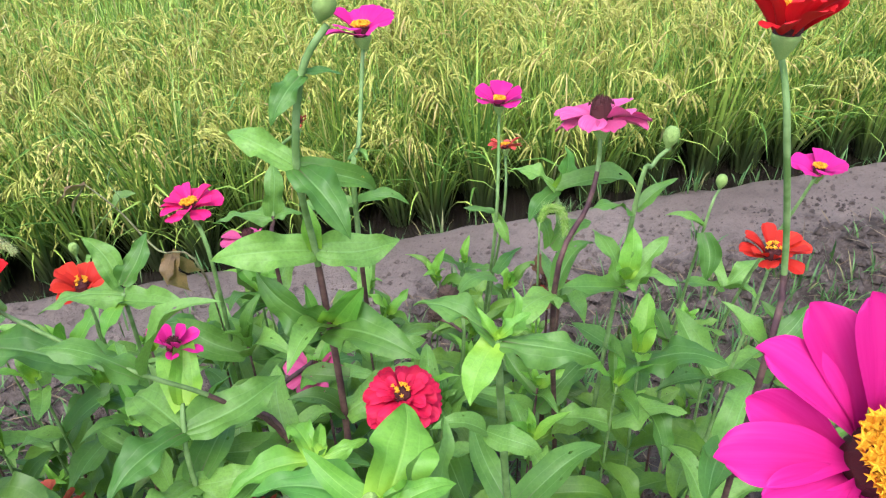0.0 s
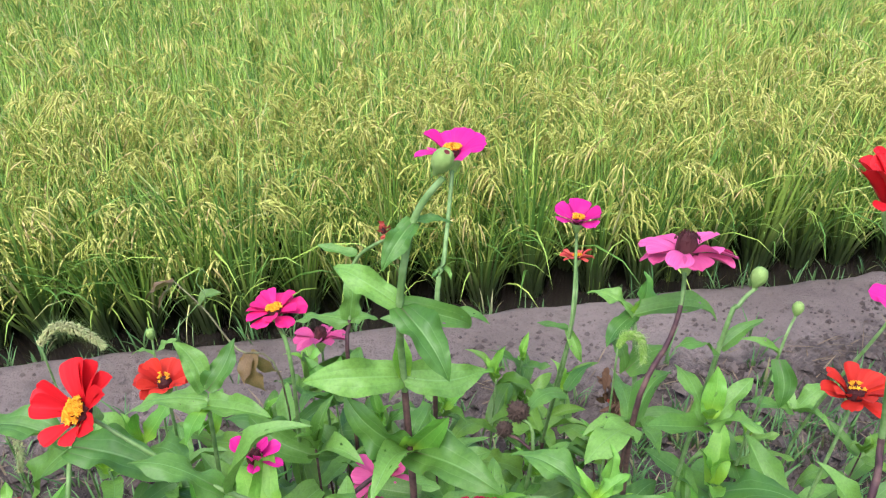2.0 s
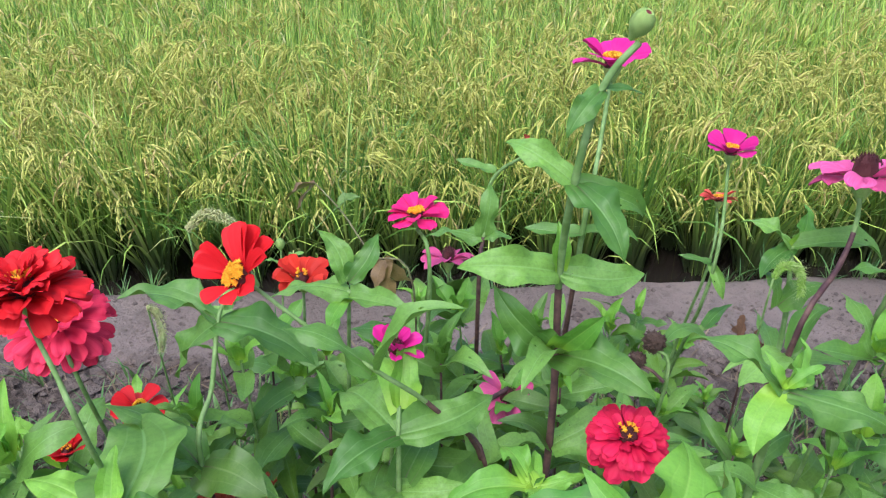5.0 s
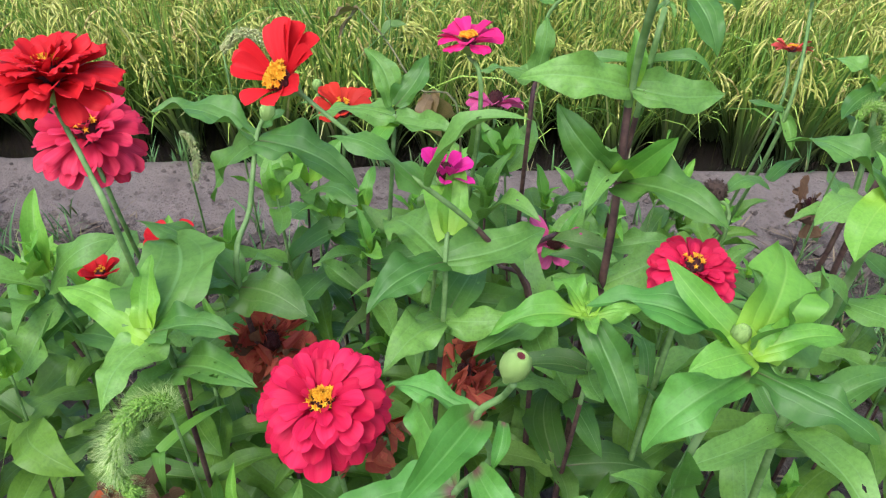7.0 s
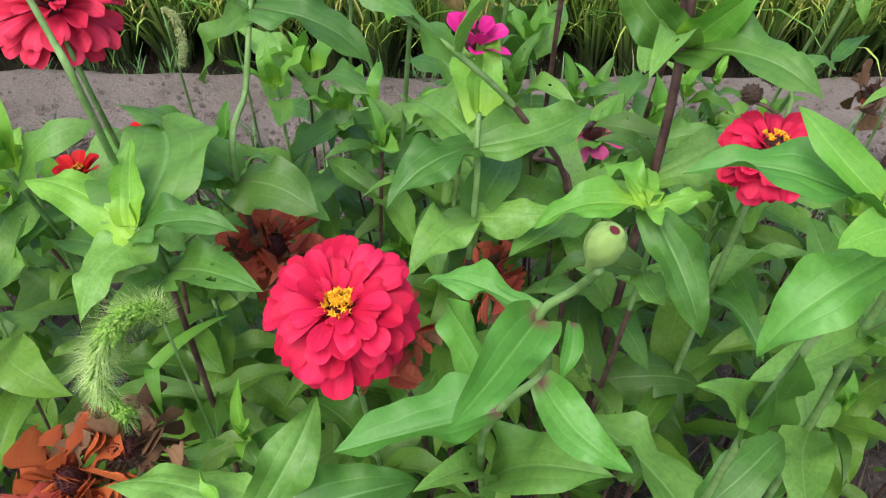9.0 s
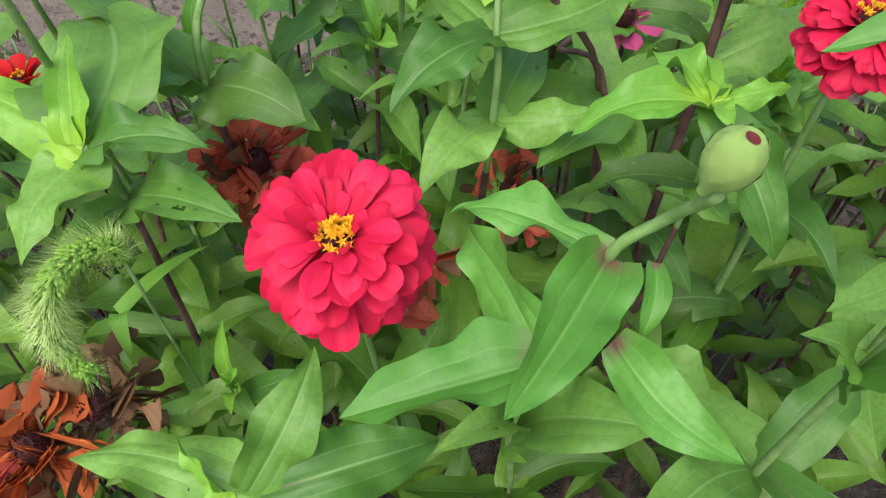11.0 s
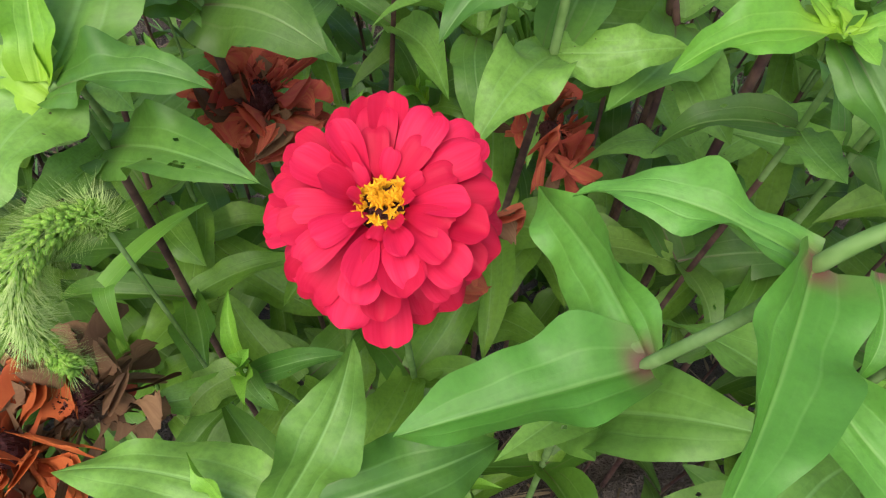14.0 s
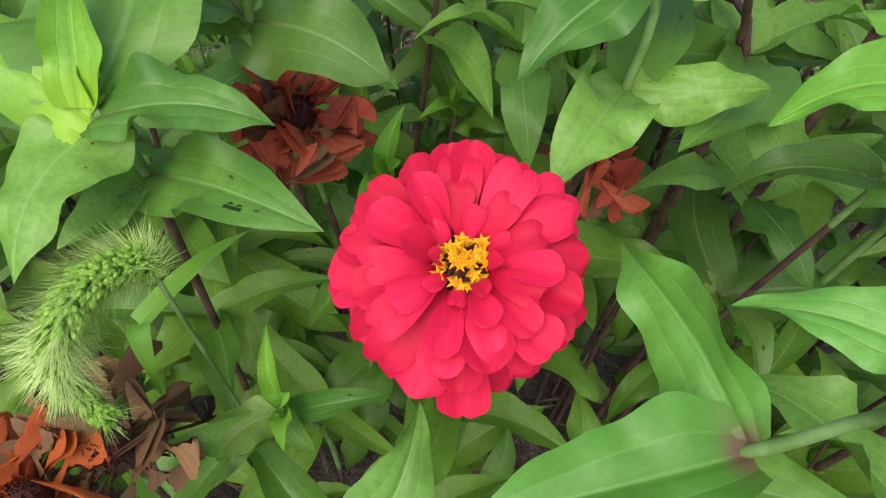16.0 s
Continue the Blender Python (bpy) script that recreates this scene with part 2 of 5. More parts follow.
CANOPY = canopy_material()
STRAW = rice_material("dry_straw", (0.20, 0.14, 0.08), (0.12, 0.085, 0.05), (0.34, 0.26, 0.15), (0.08, 0.05, 0.03))
WEED = rice_material("weed_blade", (0.09, 0.16, 0.04), (0.060, 0.160, 0.040), (0.150, 0.290, 0.080), (0.26, 0.24, 0.10))


# ---- mesh helpers ----
def mesh_from(name, verts, faces, mats, uvs=None, slots=None, smooth=True):
    me = bpy.data.meshes.new(name)
    me.from_pydata(verts, [], faces)
    for m in mats:
        me.materials.append(m)
    if uvs is not None:
        layer = me.uv_layers.new(name="UVMap")
        idx = np.empty(len(me.loops), dtype=np.int32)
        me.loops.foreach_get("vertex_index", idx)
        layer.data.foreach_set("uv", np.asarray(uvs, dtype=np.float32)[idx].ravel())
    if slots is not None:
        me.polygons.foreach_set("material_index", np.asarray(slots, dtype=np.int32))
    me.polygons.foreach_set("use_smooth", np.full(len(me.polygons), smooth))
    me.update()
    return me


def part(name, me, parent, m=None, label=""):
    """One mesh object under a thing or a part; m is its pose in the world."""
    ob = new(name, me)
    ob.parent = parent
    base = parent.matrix_basis if parent.parent is None else parent.parent.matrix_basis @ parent.matrix_basis
    ob.matrix_basis = base.inverted() @ (m if m is not None else Matrix())
    return tagged(ob, label)


def aim(x, up, roll=0.0):
    """A turn whose X runs along x and whose Z is as near to up as can be, rolled in degrees."""
    x = Vector(x).normalized()
    up = Vector(up)
    y = up.cross(x)
    if y.length < 1e-4:
        y = Vector((0, 1, 0)).cross(x)
    y.normalize()
    z = x.cross(y)
    return Matrix((x, y, z)).transposed().to_4x4() @ Matrix.Rotation(radians(roll), 4, "X")


def face_to(normal, spin=0.0):
    """A turn whose Z runs along the normal."""
    q = Vector(normal).normalized().to_track_quat("Z", "Y")
    return q.to_matrix().to_4x4() @ Matrix.Rotation(spin, 4, "Z")


def tube(points, radii, sides=7, steps=4):
    """A round tapered stalk through the points (Catmull-Rom)."""
    P = [Vector(p) for p in points]
    path, rad = [], []
    for i in range(len(P) - 1):
        p0, p1, p2, p3 = P[max(i - 1, 0)], P[i], P[i + 1], P[min(i + 2, len(P) - 1)]
        for k in range(steps):
            t = k / steps
            path.append(0.5 * (2 * p1 + (p2 - p0) * t + (2 * p0 - 5 * p1 + 4 * p2 - p3) * t * t + (3 * p1 - p0 - 3 * p2 + p3) * t ** 3))
            rad.append(radii[i] + (radii[i + 1] - radii[i]) * t)
    path.append(P[-1])
    rad.append(radii[-1])
    verts, faces = [], []
    for i, p in enumerate(path):
        d = (path[min(i + 1, len(path) - 1)] - path[max(i - 1, 0)]).normalized()
        a = d.cross(Vector((0.3, 0.9, 0.1))).normalized()
        b = d.cross(a)
        for s in range(sides):
            w = 2 * math.pi * s / sides
            verts.append(p + (a * math.cos(w) + b * math.sin(w)) * rad[i])
    for i in range(len(path) - 1):
        for s in range(sides):
            q = (s + 1) % sides
            faces.append((i * sides + s, i * sides + q, (i + 1) * sides + q, (i + 1) * sides + s))
    faces.append(tuple(range(len(verts) - sides, len(verts))))
    return verts, faces


# ---- ground, path, ditch ----
def ground_height(x, y):
    n = noise.noise(Vector((x * 1.3, y * 1.7, 0.3))) * 0.022 + noise.noise(Vector((x * 6, y * 6, 4.0))) * 0.010
    n += noise.noise(Vector((x * 19, y * 19, 9.0))) * 0.005
    edge = 2.03 + 0.03 * noise.noise(Vector((x * 2.1, 0, 7))) + 0.012 * noise.noise(Vector((x * 9, 0, 3)))
    rough = min(max((1.74 + 0.10 * noise.noise(Vector((x * 1.7, 0, 5))) - y) / 0.20, 0.0), 1.0)
    n += rough * (0.085 * abs(noise.noise(Vector((x * 7, y * 9, 2.0)))) + 0.045 * abs(noise.noise(Vector((x * 21, y * 23, 5.0)))) - 0.045)
    if y > edge:
        s = min((y - edge) / 0.10, 1.0)
        n = n * (1 - s) + (-0.17 + 0.012 * noise.noise(Vector((x * 5, y * 5, 1)))) * s * s * (3 - 2 * s)
    return n


def build_ground():
    xs = np.concatenate([[-900, -200, -40, -12, -6], np.arange(-3.4, 5.6, 0.035), [7, 12, 40, 200, 900]])
    ys = np.concatenate([[-900, -200, -40, -10, -4, -2, -1.2], np.arange(-0.8, 2.5, 0.03), [2.7, 3.5, 8, 20, 60, 250, 1500]])
    verts = [(x, y, ground_height(x, y)) for y in ys for x in xs]
    w = len(xs)
    faces, slots = [], []
    for j in range(len(ys) - 1):
        for i in range(w - 1):
            faces.append((j * w + i, j * w + i + 1, (j + 1) * w + i + 1, (j + 1) * w + i))
            z = sum(verts[k][2] for k in faces[-1]) / 4
            slots.append(1 if z < -0.07 else 0)
    ob = new("ground", mesh_from("ground", verts, faces, [DIRT, MUD], None, slots))
    tagged(ob, "dry grey-brown dirt path beside a flower bed, dropping to a muddy ditch", "ground", kind="structure")
    wv = [(-40, 2.06, -0.135), (40, 2.06, -0.135), (40, 60, -0.135), (-40, 60, -0.135)]
    tagged(new("water", mesh_from("water", wv, [(0, 1, 2, 3)], [WATER])), "dark still water standing in the paddy ditch", "water", kind="structure")
    # clods and crumbs
    rng = random.Random(4)
    v, f = [], []
    for _ in range(12500):
        x, y = rng.uniform(-1.8, 3.2), rng.choice((rng.uniform(0.9, 1.72), rng.uniform(1.35, 1.88), rng.uniform(1.25, 2.0)))
        r = 0.0018 + (0.024 if y < 1.70 + 0.12 * noise.noise(Vector((x * 2, 0, 1))) else 0.009) * rng.random() ** 4
        c = Vector((x, y, ground_height(x, y) + r * 0.25))
        k = len(v)
        for d in ((1, 0, 0), (0, 1, 0), (-1, 0, 0), (0, -1, 0), (0.3, 0.2, 0.8), (-0.4, -0.3, 0.7), (0, 0, -0.6)):
            v.append(c + Vector(d) * r * rng.uniform(0.7, 1.3))
        for t in ((0, 1, 4), (1, 2, 4), (2, 5, 4), (2, 3, 5), (3, 0, 5), (0, 4, 5), (1, 0, 6), (2, 1, 6), (3, 2, 6), (0, 3, 6)):
            f.append(tuple(k + i for i in t))
    tagged(new("dirt_clods", mesh_from("dirt_clods", v, f, [CLOD], smooth=False)), "loose crumbs and clods of dry soil on the path", "soil", kind="stuff")


build_ground()


# ---- rice ----
def strip(verts, faces, uvs, slots, root, azimuth, length, lean, bend, width, segs, slot, twist=0.0):
    """A grass blade: an arc that leans out and bends over, tapering to a point."""
    d = np.array([math.cos(azimuth), math.sin(azimuth), 0.0])
    s = np.array([-d[1], d[0], 0.0])
    p, a, k = np.array(root, float), lean, len(verts)
    for i in range(segs + 1):
        t = i / segs
        w = width * (0.55 + 0.45 * min(t * 4, 1)) * (1 - t ** 2.2) if i < segs else 0.0
        side = s * math.cos(twist * t) + np.array([0, 0, 1.0]) * math.sin(twist * t)
        if i < segs:
            verts.append(p - side * w)
            verts.append(p + side * w)
            uvs += [(0, t), (1, t)]
        else:
            verts.append(p.copy())
            uvs.append((0.5, 1))
        step = length / segs
        p = p + (d * math.sin(a) + np.array([0, 0, 1.0]) * math.cos(a)) * step
        a += bend * (0.35 + 1.3 * t) / segs
    for i in range(segs - 1):
        q = k + 2 * i
        faces.append((q, q + 1, q + 3, q + 2))
        slots.append(slot)
    q = k + 2 * (segs - 1)
    faces.append((q, q + 1, q + 2))
    slots.append(slot)


def ear(verts, faces, uvs, slots, rng, root, azimuth, height, reach, branches, grains, size, low=0.0):
    """A rice ear: a stalk that arches over, with thin branches hanging from it like a tassel, each strung with grains."""
    d = np.array([math.cos(azimuth), math.sin(azimuth), 0.0])
    up = np.array([0, 0, 1.0])
    s = np.array([-d[1], d[0], 0.0])
    pts, a, p = [], rng.uniform(0.02, 0.16), np.array(root, float) + up * low
    for i in range(3):
        pts.append(p.copy())
        p = p + (d * math.sin(a) + up * math.cos(a)) * (height - low) / 2.5
        a += 0.06
    top = len(pts)
    a += 0.45
    for i in range(5):
        pts.append(p.copy())
        p = p + (d * math.sin(a) + up * math.cos(a)) * reach / 5
        a = min(a + rng.uniform(0.34, 0.56), 2.8)
    k = len(verts)
    for i, q in enumerate(pts):
        r = 0.0011 if i < top else 0.0009
        verts.extend([q + s * r, q - s * r * 0.5 + up * r, q - s * r * 0.5 - up * r])
        uvs += [(0, 0.6)] * 3
        if i:
            a0, b0 = k + 3 * i - 3, k + 3 * i
            for e in range(3):
                g = (e + 1) % 3
                faces.append((a0 + e, a0 + g, b0 + g, b0 + e))
                slots.append(0 if i < top else 1)
    tail = pts[top - 1:]
    for b in range(branches):
        t = (b + rng.random()) / branches * (len(tail) - 1.01)
        i = int(t)
        q = tail[i] + (tail[i + 1] - tail[i]) * (t - i)
        w = d * rng.uniform(0.3, 1.0) + s * rng.gauss(0, 0.55) + up * rng.uniform(-0.5, 0.35)
        w = w / np.linalg.norm(w)
        step = rng.uniform(0.055, 0.095) / grains
        ring = None
        for g in range(grains + 1):
            e1 = np.cross(w, (0.2, 0.9, 0.4))
            e1 = e1 / np.linalg.norm(e1)
            e2 = np.cross(w, e1)
            r = size * (0.25 if g == 0 else 0.3 if g == grains else rng.uniform(0.75, 1.2))
            k = len(verts)
            turn = 1.05 * (g % 2)
            for e in range(3):
                verts.append(q + r * (e1 * math.cos(turn + 2.094 * e) + e2 * math.sin(turn + 2.094 * e)))
            uvs += [(0.5, 0.8)] * 3
            if ring is not None:
                for e in range(3):
                    faces.append((ring + e, ring + (e + 1) % 3, k + (e + 1) % 3, k + e))
                    slots.append(1)
            ring = k
            w = w - up * (1.5 / grains)
            w = w / np.linalg.norm(w)
            q = q + w * step


def rice_hill(seed, blades, ears, segs, branches, grains, size, low=0.0, wide=1.0, reach=(0.32, 0.50)):
    """One planted clump: erect and arching blades, and ears that hang below the tips of the blades."""
    rng = random.Random(seed)
    v, f, u, s = [], [], [], []
    for i in range(blades):
        az = rng.uniform(0, 2 * math.pi)
        r = 0.042 * rng.random() ** 0.5
        root = (r * math.cos(az), r * math.sin(az), 0.0)
        upright = rng.random() < 0.62
        strip(v, f, u, s, root, az + rng.gauss(0, 0.5), rng.uniform(0.44, 0.66) if upright else rng.uniform(0.40, 0.70), rng.uniform(0.03, 0.34) if upright else rng.uniform(0.10, 0.45),
              rng.uniform(0.1, 0.9) if upright else rng.uniform(1.2, 2.6), wide * rng.uniform(0.0032, 0.0060), segs, 0, rng.uniform(-0.8, 0.8))
    for i in range(ears):
        az = rng.uniform(0, 2 * math.pi)
        r = 0.045 * rng.random() ** 0.5
        ear(v, f, u, s, rng, (r * math.cos(az), r * math.sin(az), 0.0), az + rng.gauss(0, 0.4), rng.uniform(*reach), rng.uniform(0.08, 0.13), branches, grains, size, low)
    return v, f, u, s


RICE_Z = -0.15


def build_rice():
    rng = random.Random(11)
    near = []
    for k in range(7):
        v, f, u, s = rice_hill(100 + k, 92, 0, 6, 0, 0, 0)
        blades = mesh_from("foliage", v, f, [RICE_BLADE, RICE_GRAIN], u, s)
        v, f, u, s = rice_hill(150 + k, 0, 12, 7, 6, 6, 0.0030)
        near.append((blades, mesh_from("seed_head", v, f, [RICE_BLADE, RICE_GRAIN], u, s)))
    edge = []
    for k in range(4):
        v, f, u, s = rice_hill(180 + k, 0, 16, 7, 6, 6, 0.0030, reach=(0.24, 0.44))
        edge.append(mesh_from("seed_head", v, f, [RICE_BLADE, RICE_GRAIN], u, s))
    far = []
    for k in range(6):
        v, f, u, s = rice_hill(200 + k, 64, 6, 4, 5, 3, 0.0040, 0.25, 1.2)
        far.append((np.array(v), f, np.array(u), s))
    V, F, U, S, off = [], [], [], [], 0
    row = 0
    y = 2.33
    while y < 7.2:
        x = -3.2 - 0.04 * (row % 2)
        while x < 4.9:
            px, py = x + rng.gauss(0, 0.022), y + rng.gauss(0, 0.02)
            turn, size = rng.uniform(0, 6.28), rng.uniform(0.84, 1.12)
            if row < 6 and -1.9 < x < 4.4:
                ob = new("rice_plant")
                ob.matrix_basis = Matrix.LocRotScale((px, py, RICE_Z), Euler((rng.gauss(0, 0.03) - (0.03 if row == 0 else 0), rng.gauss(0, 0.03), turn)), (size, size, size))
                blades, ears = near[rng.randrange(7)]
                if row == 0:
                    ears = edge[rng.randrange(4)]
                new("foliage", blades).parent = ob
                new("seed_head", ears).parent = ob
                tagged(ob, "ripening rice plant with yellow drooping ears in a flooded paddy", "rice plant", "front rows of rice")
            else:
                v, f, u, s = far[rng.randrange(6)]
                c, n = math.cos(turn), math.sin(turn)
                w = v * size
                w = np.stack([w[:, 0] * c - w[:, 1] * n + px, w[:, 0] * n + w[:, 1] * c + py, w[:, 2] + RICE_Z], 1)
                V.append(w)
                F.extend(tuple(i + off for i in q) for q in f)
                U.append(u)
                S.extend(s)
                off += len(w)
            x += 0.165
        y += 0.165 if row < 12 else 0.19
        row += 1
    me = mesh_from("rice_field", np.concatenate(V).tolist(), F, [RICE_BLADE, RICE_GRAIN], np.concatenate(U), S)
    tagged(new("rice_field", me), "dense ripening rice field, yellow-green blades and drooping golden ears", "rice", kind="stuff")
    # the field beyond, as an uneven canopy that runs to the horizon
    v, f, u = [], [], []
    xs = np.concatenate([[-600, -150, -50, -20], np.arange(-9, 12, 0.25), [20, 50, 150, 600]])
    ys = np.concatenate([np.arange(7.5, 16, 0.25), [20, 30, 60, 150, 400, 1200]])
    ys = np.concatenate([np.arange(2.45, 7.5, 0.25), ys])
    for yy in ys:
        for xx in xs:
            v.append((xx, yy, 0.36 + 0.07 * noise.noise(Vector((xx * 2.3, yy * 2.3, 5)))))
            u.append((0.5, 0.9))
    w = len(xs)
    for j in range(len(ys) - 1):
        for i in range(w - 1):
            if ys[j] > 6.8 or xs[i + 1] < -3.0 or xs[i] > 4.6:
                f.append((j * w + i, j * w + i + 1, (j + 1) * w + i + 1, (j + 1) * w + i))
    tagged(new("distant_rice_field", mesh_from("distant_rice_field", v, f, [CANOPY], u)), "distant rice field running to the horizon", "rice", kind="stuff")


build_rice()


# ---- zinnia parts ----
def leaf_mesh(name, mat, w, arch, fold, wave, seed, n=16, m=5, sharp=1.0, curl=0.0, bites=(), gone=()):
    """A stalkless zinnia leaf, one long on X: broad clasping base, widest below the middle, drawn out to a point."""
    rng = random.Random(seed)
    ph, ph2 = rng.uniform(0, 6.28), rng.uniform(0, 6.28)
    sickle, twist = rng.uniform(-0.10, 0.10), rng.uniform(-0.9, 0.9)
    top = max(((s / 50) + 0.10) ** 0.55 * (1 - s / 50) ** (0.85 * sharp) for s in range(51))
    verts, faces, uvs = [], [], []
    for i in range(n + 1):
        s = i / n
        half = w * (s + 0.10) ** 0.55 * (1 - s) ** (0.85 * sharp) / top if i < n else 0.0008
        for j in range(-m, m + 1):
            u = j / m
            side = 1.0 + 0.10 * math.sin(7 * s + ph + (1.5 if u > 0 else 0))
            y = u * half * side * (1 - 0.25 * abs(fold) * abs(u))
            z = arch * (4 * s * (1 - s)) + 0.35 * arch * math.sin(math.pi * s * s)
            z += fold * abs(u) ** 1.3 * half
            z -= 0.012 * math.exp(-((abs(u) - 0.46) / 0.12) ** 2) * (1 - s)
            z -= 0.022 * math.exp(-(u / 0.10) ** 2) * (1 - 0.6 * s)
            z += wave * half * abs(u) ** 2 * math.sin(11 * s + ph + (2.0 if u > 0 else 0)) + 0.35 * wave * half * abs(u) * math.sin(23 * s + ph2 + u)
            z -= curl * s * s * abs(u) * half
            a = twist * s * s
            y, z = y * math.cos(a), z + y * math.sin(a)
            verts.append((s, y + sickle * math.sin(math.pi * s), z))
            uvs.append((0.5 + 0.5 * u, s))
    r = 2 * m + 1
    for i in range(n):
        for j in range(r - 1):
            quad = (i * r + j, (i + 1) * r + j, (i + 1) * r + j + 1, i * r + j + 1)
            if (i, j) in gone:
                continue
            if (i, j) not in bites:
                faces.append(quad)
                continue
            # a ragged hole inside this patch
            mid = [sum(verts[q][c] for q in quad) / 4 for c in range(3)]
            rim = []
            for e in range(4):
                a, b, k = verts[quad[e]], verts[quad[(e + 1) % 4]], rng.uniform(0.70, 1.0)
                rim.append(len(verts))
                verts.append(tuple(mid[c] + k * ((a[c] + b[c]) / 2 - mid[c]) for c in range(3)))
                uvs.append(uvs[quad[e]])
            for e in range(4):
                faces.append((quad[e], quad[(e + 1) % 4], rim[e]))
                faces.append((rim[e - 1], quad[e], rim[e]))
    return mesh_from(name, verts, faces, [mat], uvs)


LEAVES = {
    kind: [leaf_mesh("leaf", mat, 0.19 + 0.035 * (k % 3), 0.03 + 0.05 * (k % 4), (0.25, 0.5, -0.15, 0.4, 0.1)[k % 5], 0.16 + 0.10 * (k % 3), 10 * k + 1, 14, 4, bites=(((6, 1), (9, 5)) if k in (3, 6) and kind in ("leaf", "old") else ()))
           for k in range(8)]
    for kind, mat in (("leaf", LEAF), ("purple", LEAF_PURPLE), ("young", LEAF_YOUNG), ("old", LEAF_OLD), ("mature", LEAF_LOW_SHADED), ("dry", LEAF_DRY))
}
BIG = {kind: [leaf_mesh("leaf", mat, 0.22, a, f, wv, 300 + k, 26, 8)
              for k, (a, f, wv) in enumerate(((0.08, 0.30, 0.34), (0.14, 0.20, 0.42), (0.02, 0.50, 0.26), (0.10, -0.25, 0.38)))]
       for kind, mat in (("leaf", LEAF), ("purple", LEAF_PURPLE), ("young", LEAF_YOUNG))}
# a leaf eaten into holes by insects
EATEN = leaf_mesh("leaf", LEAF, 0.22, 0.10, 0.15, 0.30, 411, 26, 8, bites=((14, 4), (17, 5), (18, 5), (20, 5), (15, 10), (11, 3)), gone=((17, 4), (18, 4)))
PICK = random.Random(77)


def leaf(plant, base, tip, width=0.4, kind="leaf", roll=0.0, up=(0, -0.25, 1), shape=None, big=False, label=""):
    """One leaf from base to tip; width is a share of its length."""
    base, tip = Vector(base), Vector(tip)
    pool = BIG[kind] if big else LEAVES[kind]
    me = EATEN if shape == "eaten" else pool[PICK.randrange(len(pool)) if shape is None else shape]
    length = (tip - base).length
    m = Matrix.Translation(base) @ aim(tip - base, up, roll) @ Matrix.Diagonal((length, length * width / 0.44, length, 1))
    return part("leaf", me, plant, m, label)


def whorl(plant, at, axis, length, kinds="leaf", pairs=1, azimuth=0.0, rise=25.0, width=0.42, spread=8.0):
    """Opposite pairs of leaves round a joint, each pair crossing the last."""
    axis = Vector(axis).normalized()
    a = axis.cross(Vector((0.2, 1, 0.1))).normalized()
    b = axis.cross(a)
    for p in range(pairs):
        if kinds == "leaf" and at[2] < 0.62:
            # full-grown leaves of the lower stem, darkened in colour for the shade there
            kinds = "mature"
        for k in range(2):
            w = radians(azimuth) + p * math.pi / 2 + k * math.pi + PICK.gauss(0, radians(spread))
            e = radians(rise + PICK.gauss(0, 9))
            d = (a * math.cos(w) + b * math.sin(w)) * math.cos(e) + axis * math.sin(e)
            size = length * PICK.uniform(0.82, 1.12)
            leaf(plant, Vector(at) + d * 0.002, Vector(at) + d * size, width * PICK.uniform(0.72, 1.04), kinds, PICK.gauss(0, 10), axis)


def zinnia(base, joints, dark=0.4, thick=0.0030, label="green zinnia plant with broad opposite leaves in the flower bed", name="zinnia_plant"):
    """A plant: an Empty at its foot with its stem; dark is the share of the stem that is purplish from the ground up."""
    plant = new(name)
    foot = Vector((base[0], base[1], ground_height(base[0], base[1]) - 0.01))
    plant.matrix_basis = Matrix.Translation(foot)
    tagged(plant, label, "zinnia", "zinnias in the flower bed")
    pts = [foot] + [Vector(j) for j in joints]
    n = len(pts)
    radii = [thick * (1.25 - 0.5 * i / (n - 1)) for i in range(n)]
    v, f = tube(pts, radii, 8, 5)
    cut = dark * max(p[2] for p in pts)
    slots = [0 if sum(v[k].z for k in q) / len(q) > cut else 1 for q in f]
    me = mesh_from("stem", [p - foot for p in v], f, [STEM, STEM_DARK if dark < 2 else STEM_MID], None, slots)
    part("stem", me, plant, Matrix.Translation(foot))
    return plant


def shoot(plant, at, axis=(0, 0, 1), length=0.07, azimuth=0.0, kind="young"):
    """A growing tip: small bright leaves round a closed heart, larger green ones below."""
    at, axis = Vector(at), Vector(axis).normalized()
    whorl(plant, at - axis * 0.012, axis, length, "leaf", 1, azimuth, 22, 0.44)
    whorl(plant, at, axis, length * 0.75, kind, 1, azimuth + 90, 46, 0.38)
    whorl(plant, at + axis * 0.004, axis, length * 0.5, kind, 1, azimuth, 68, 0.42)


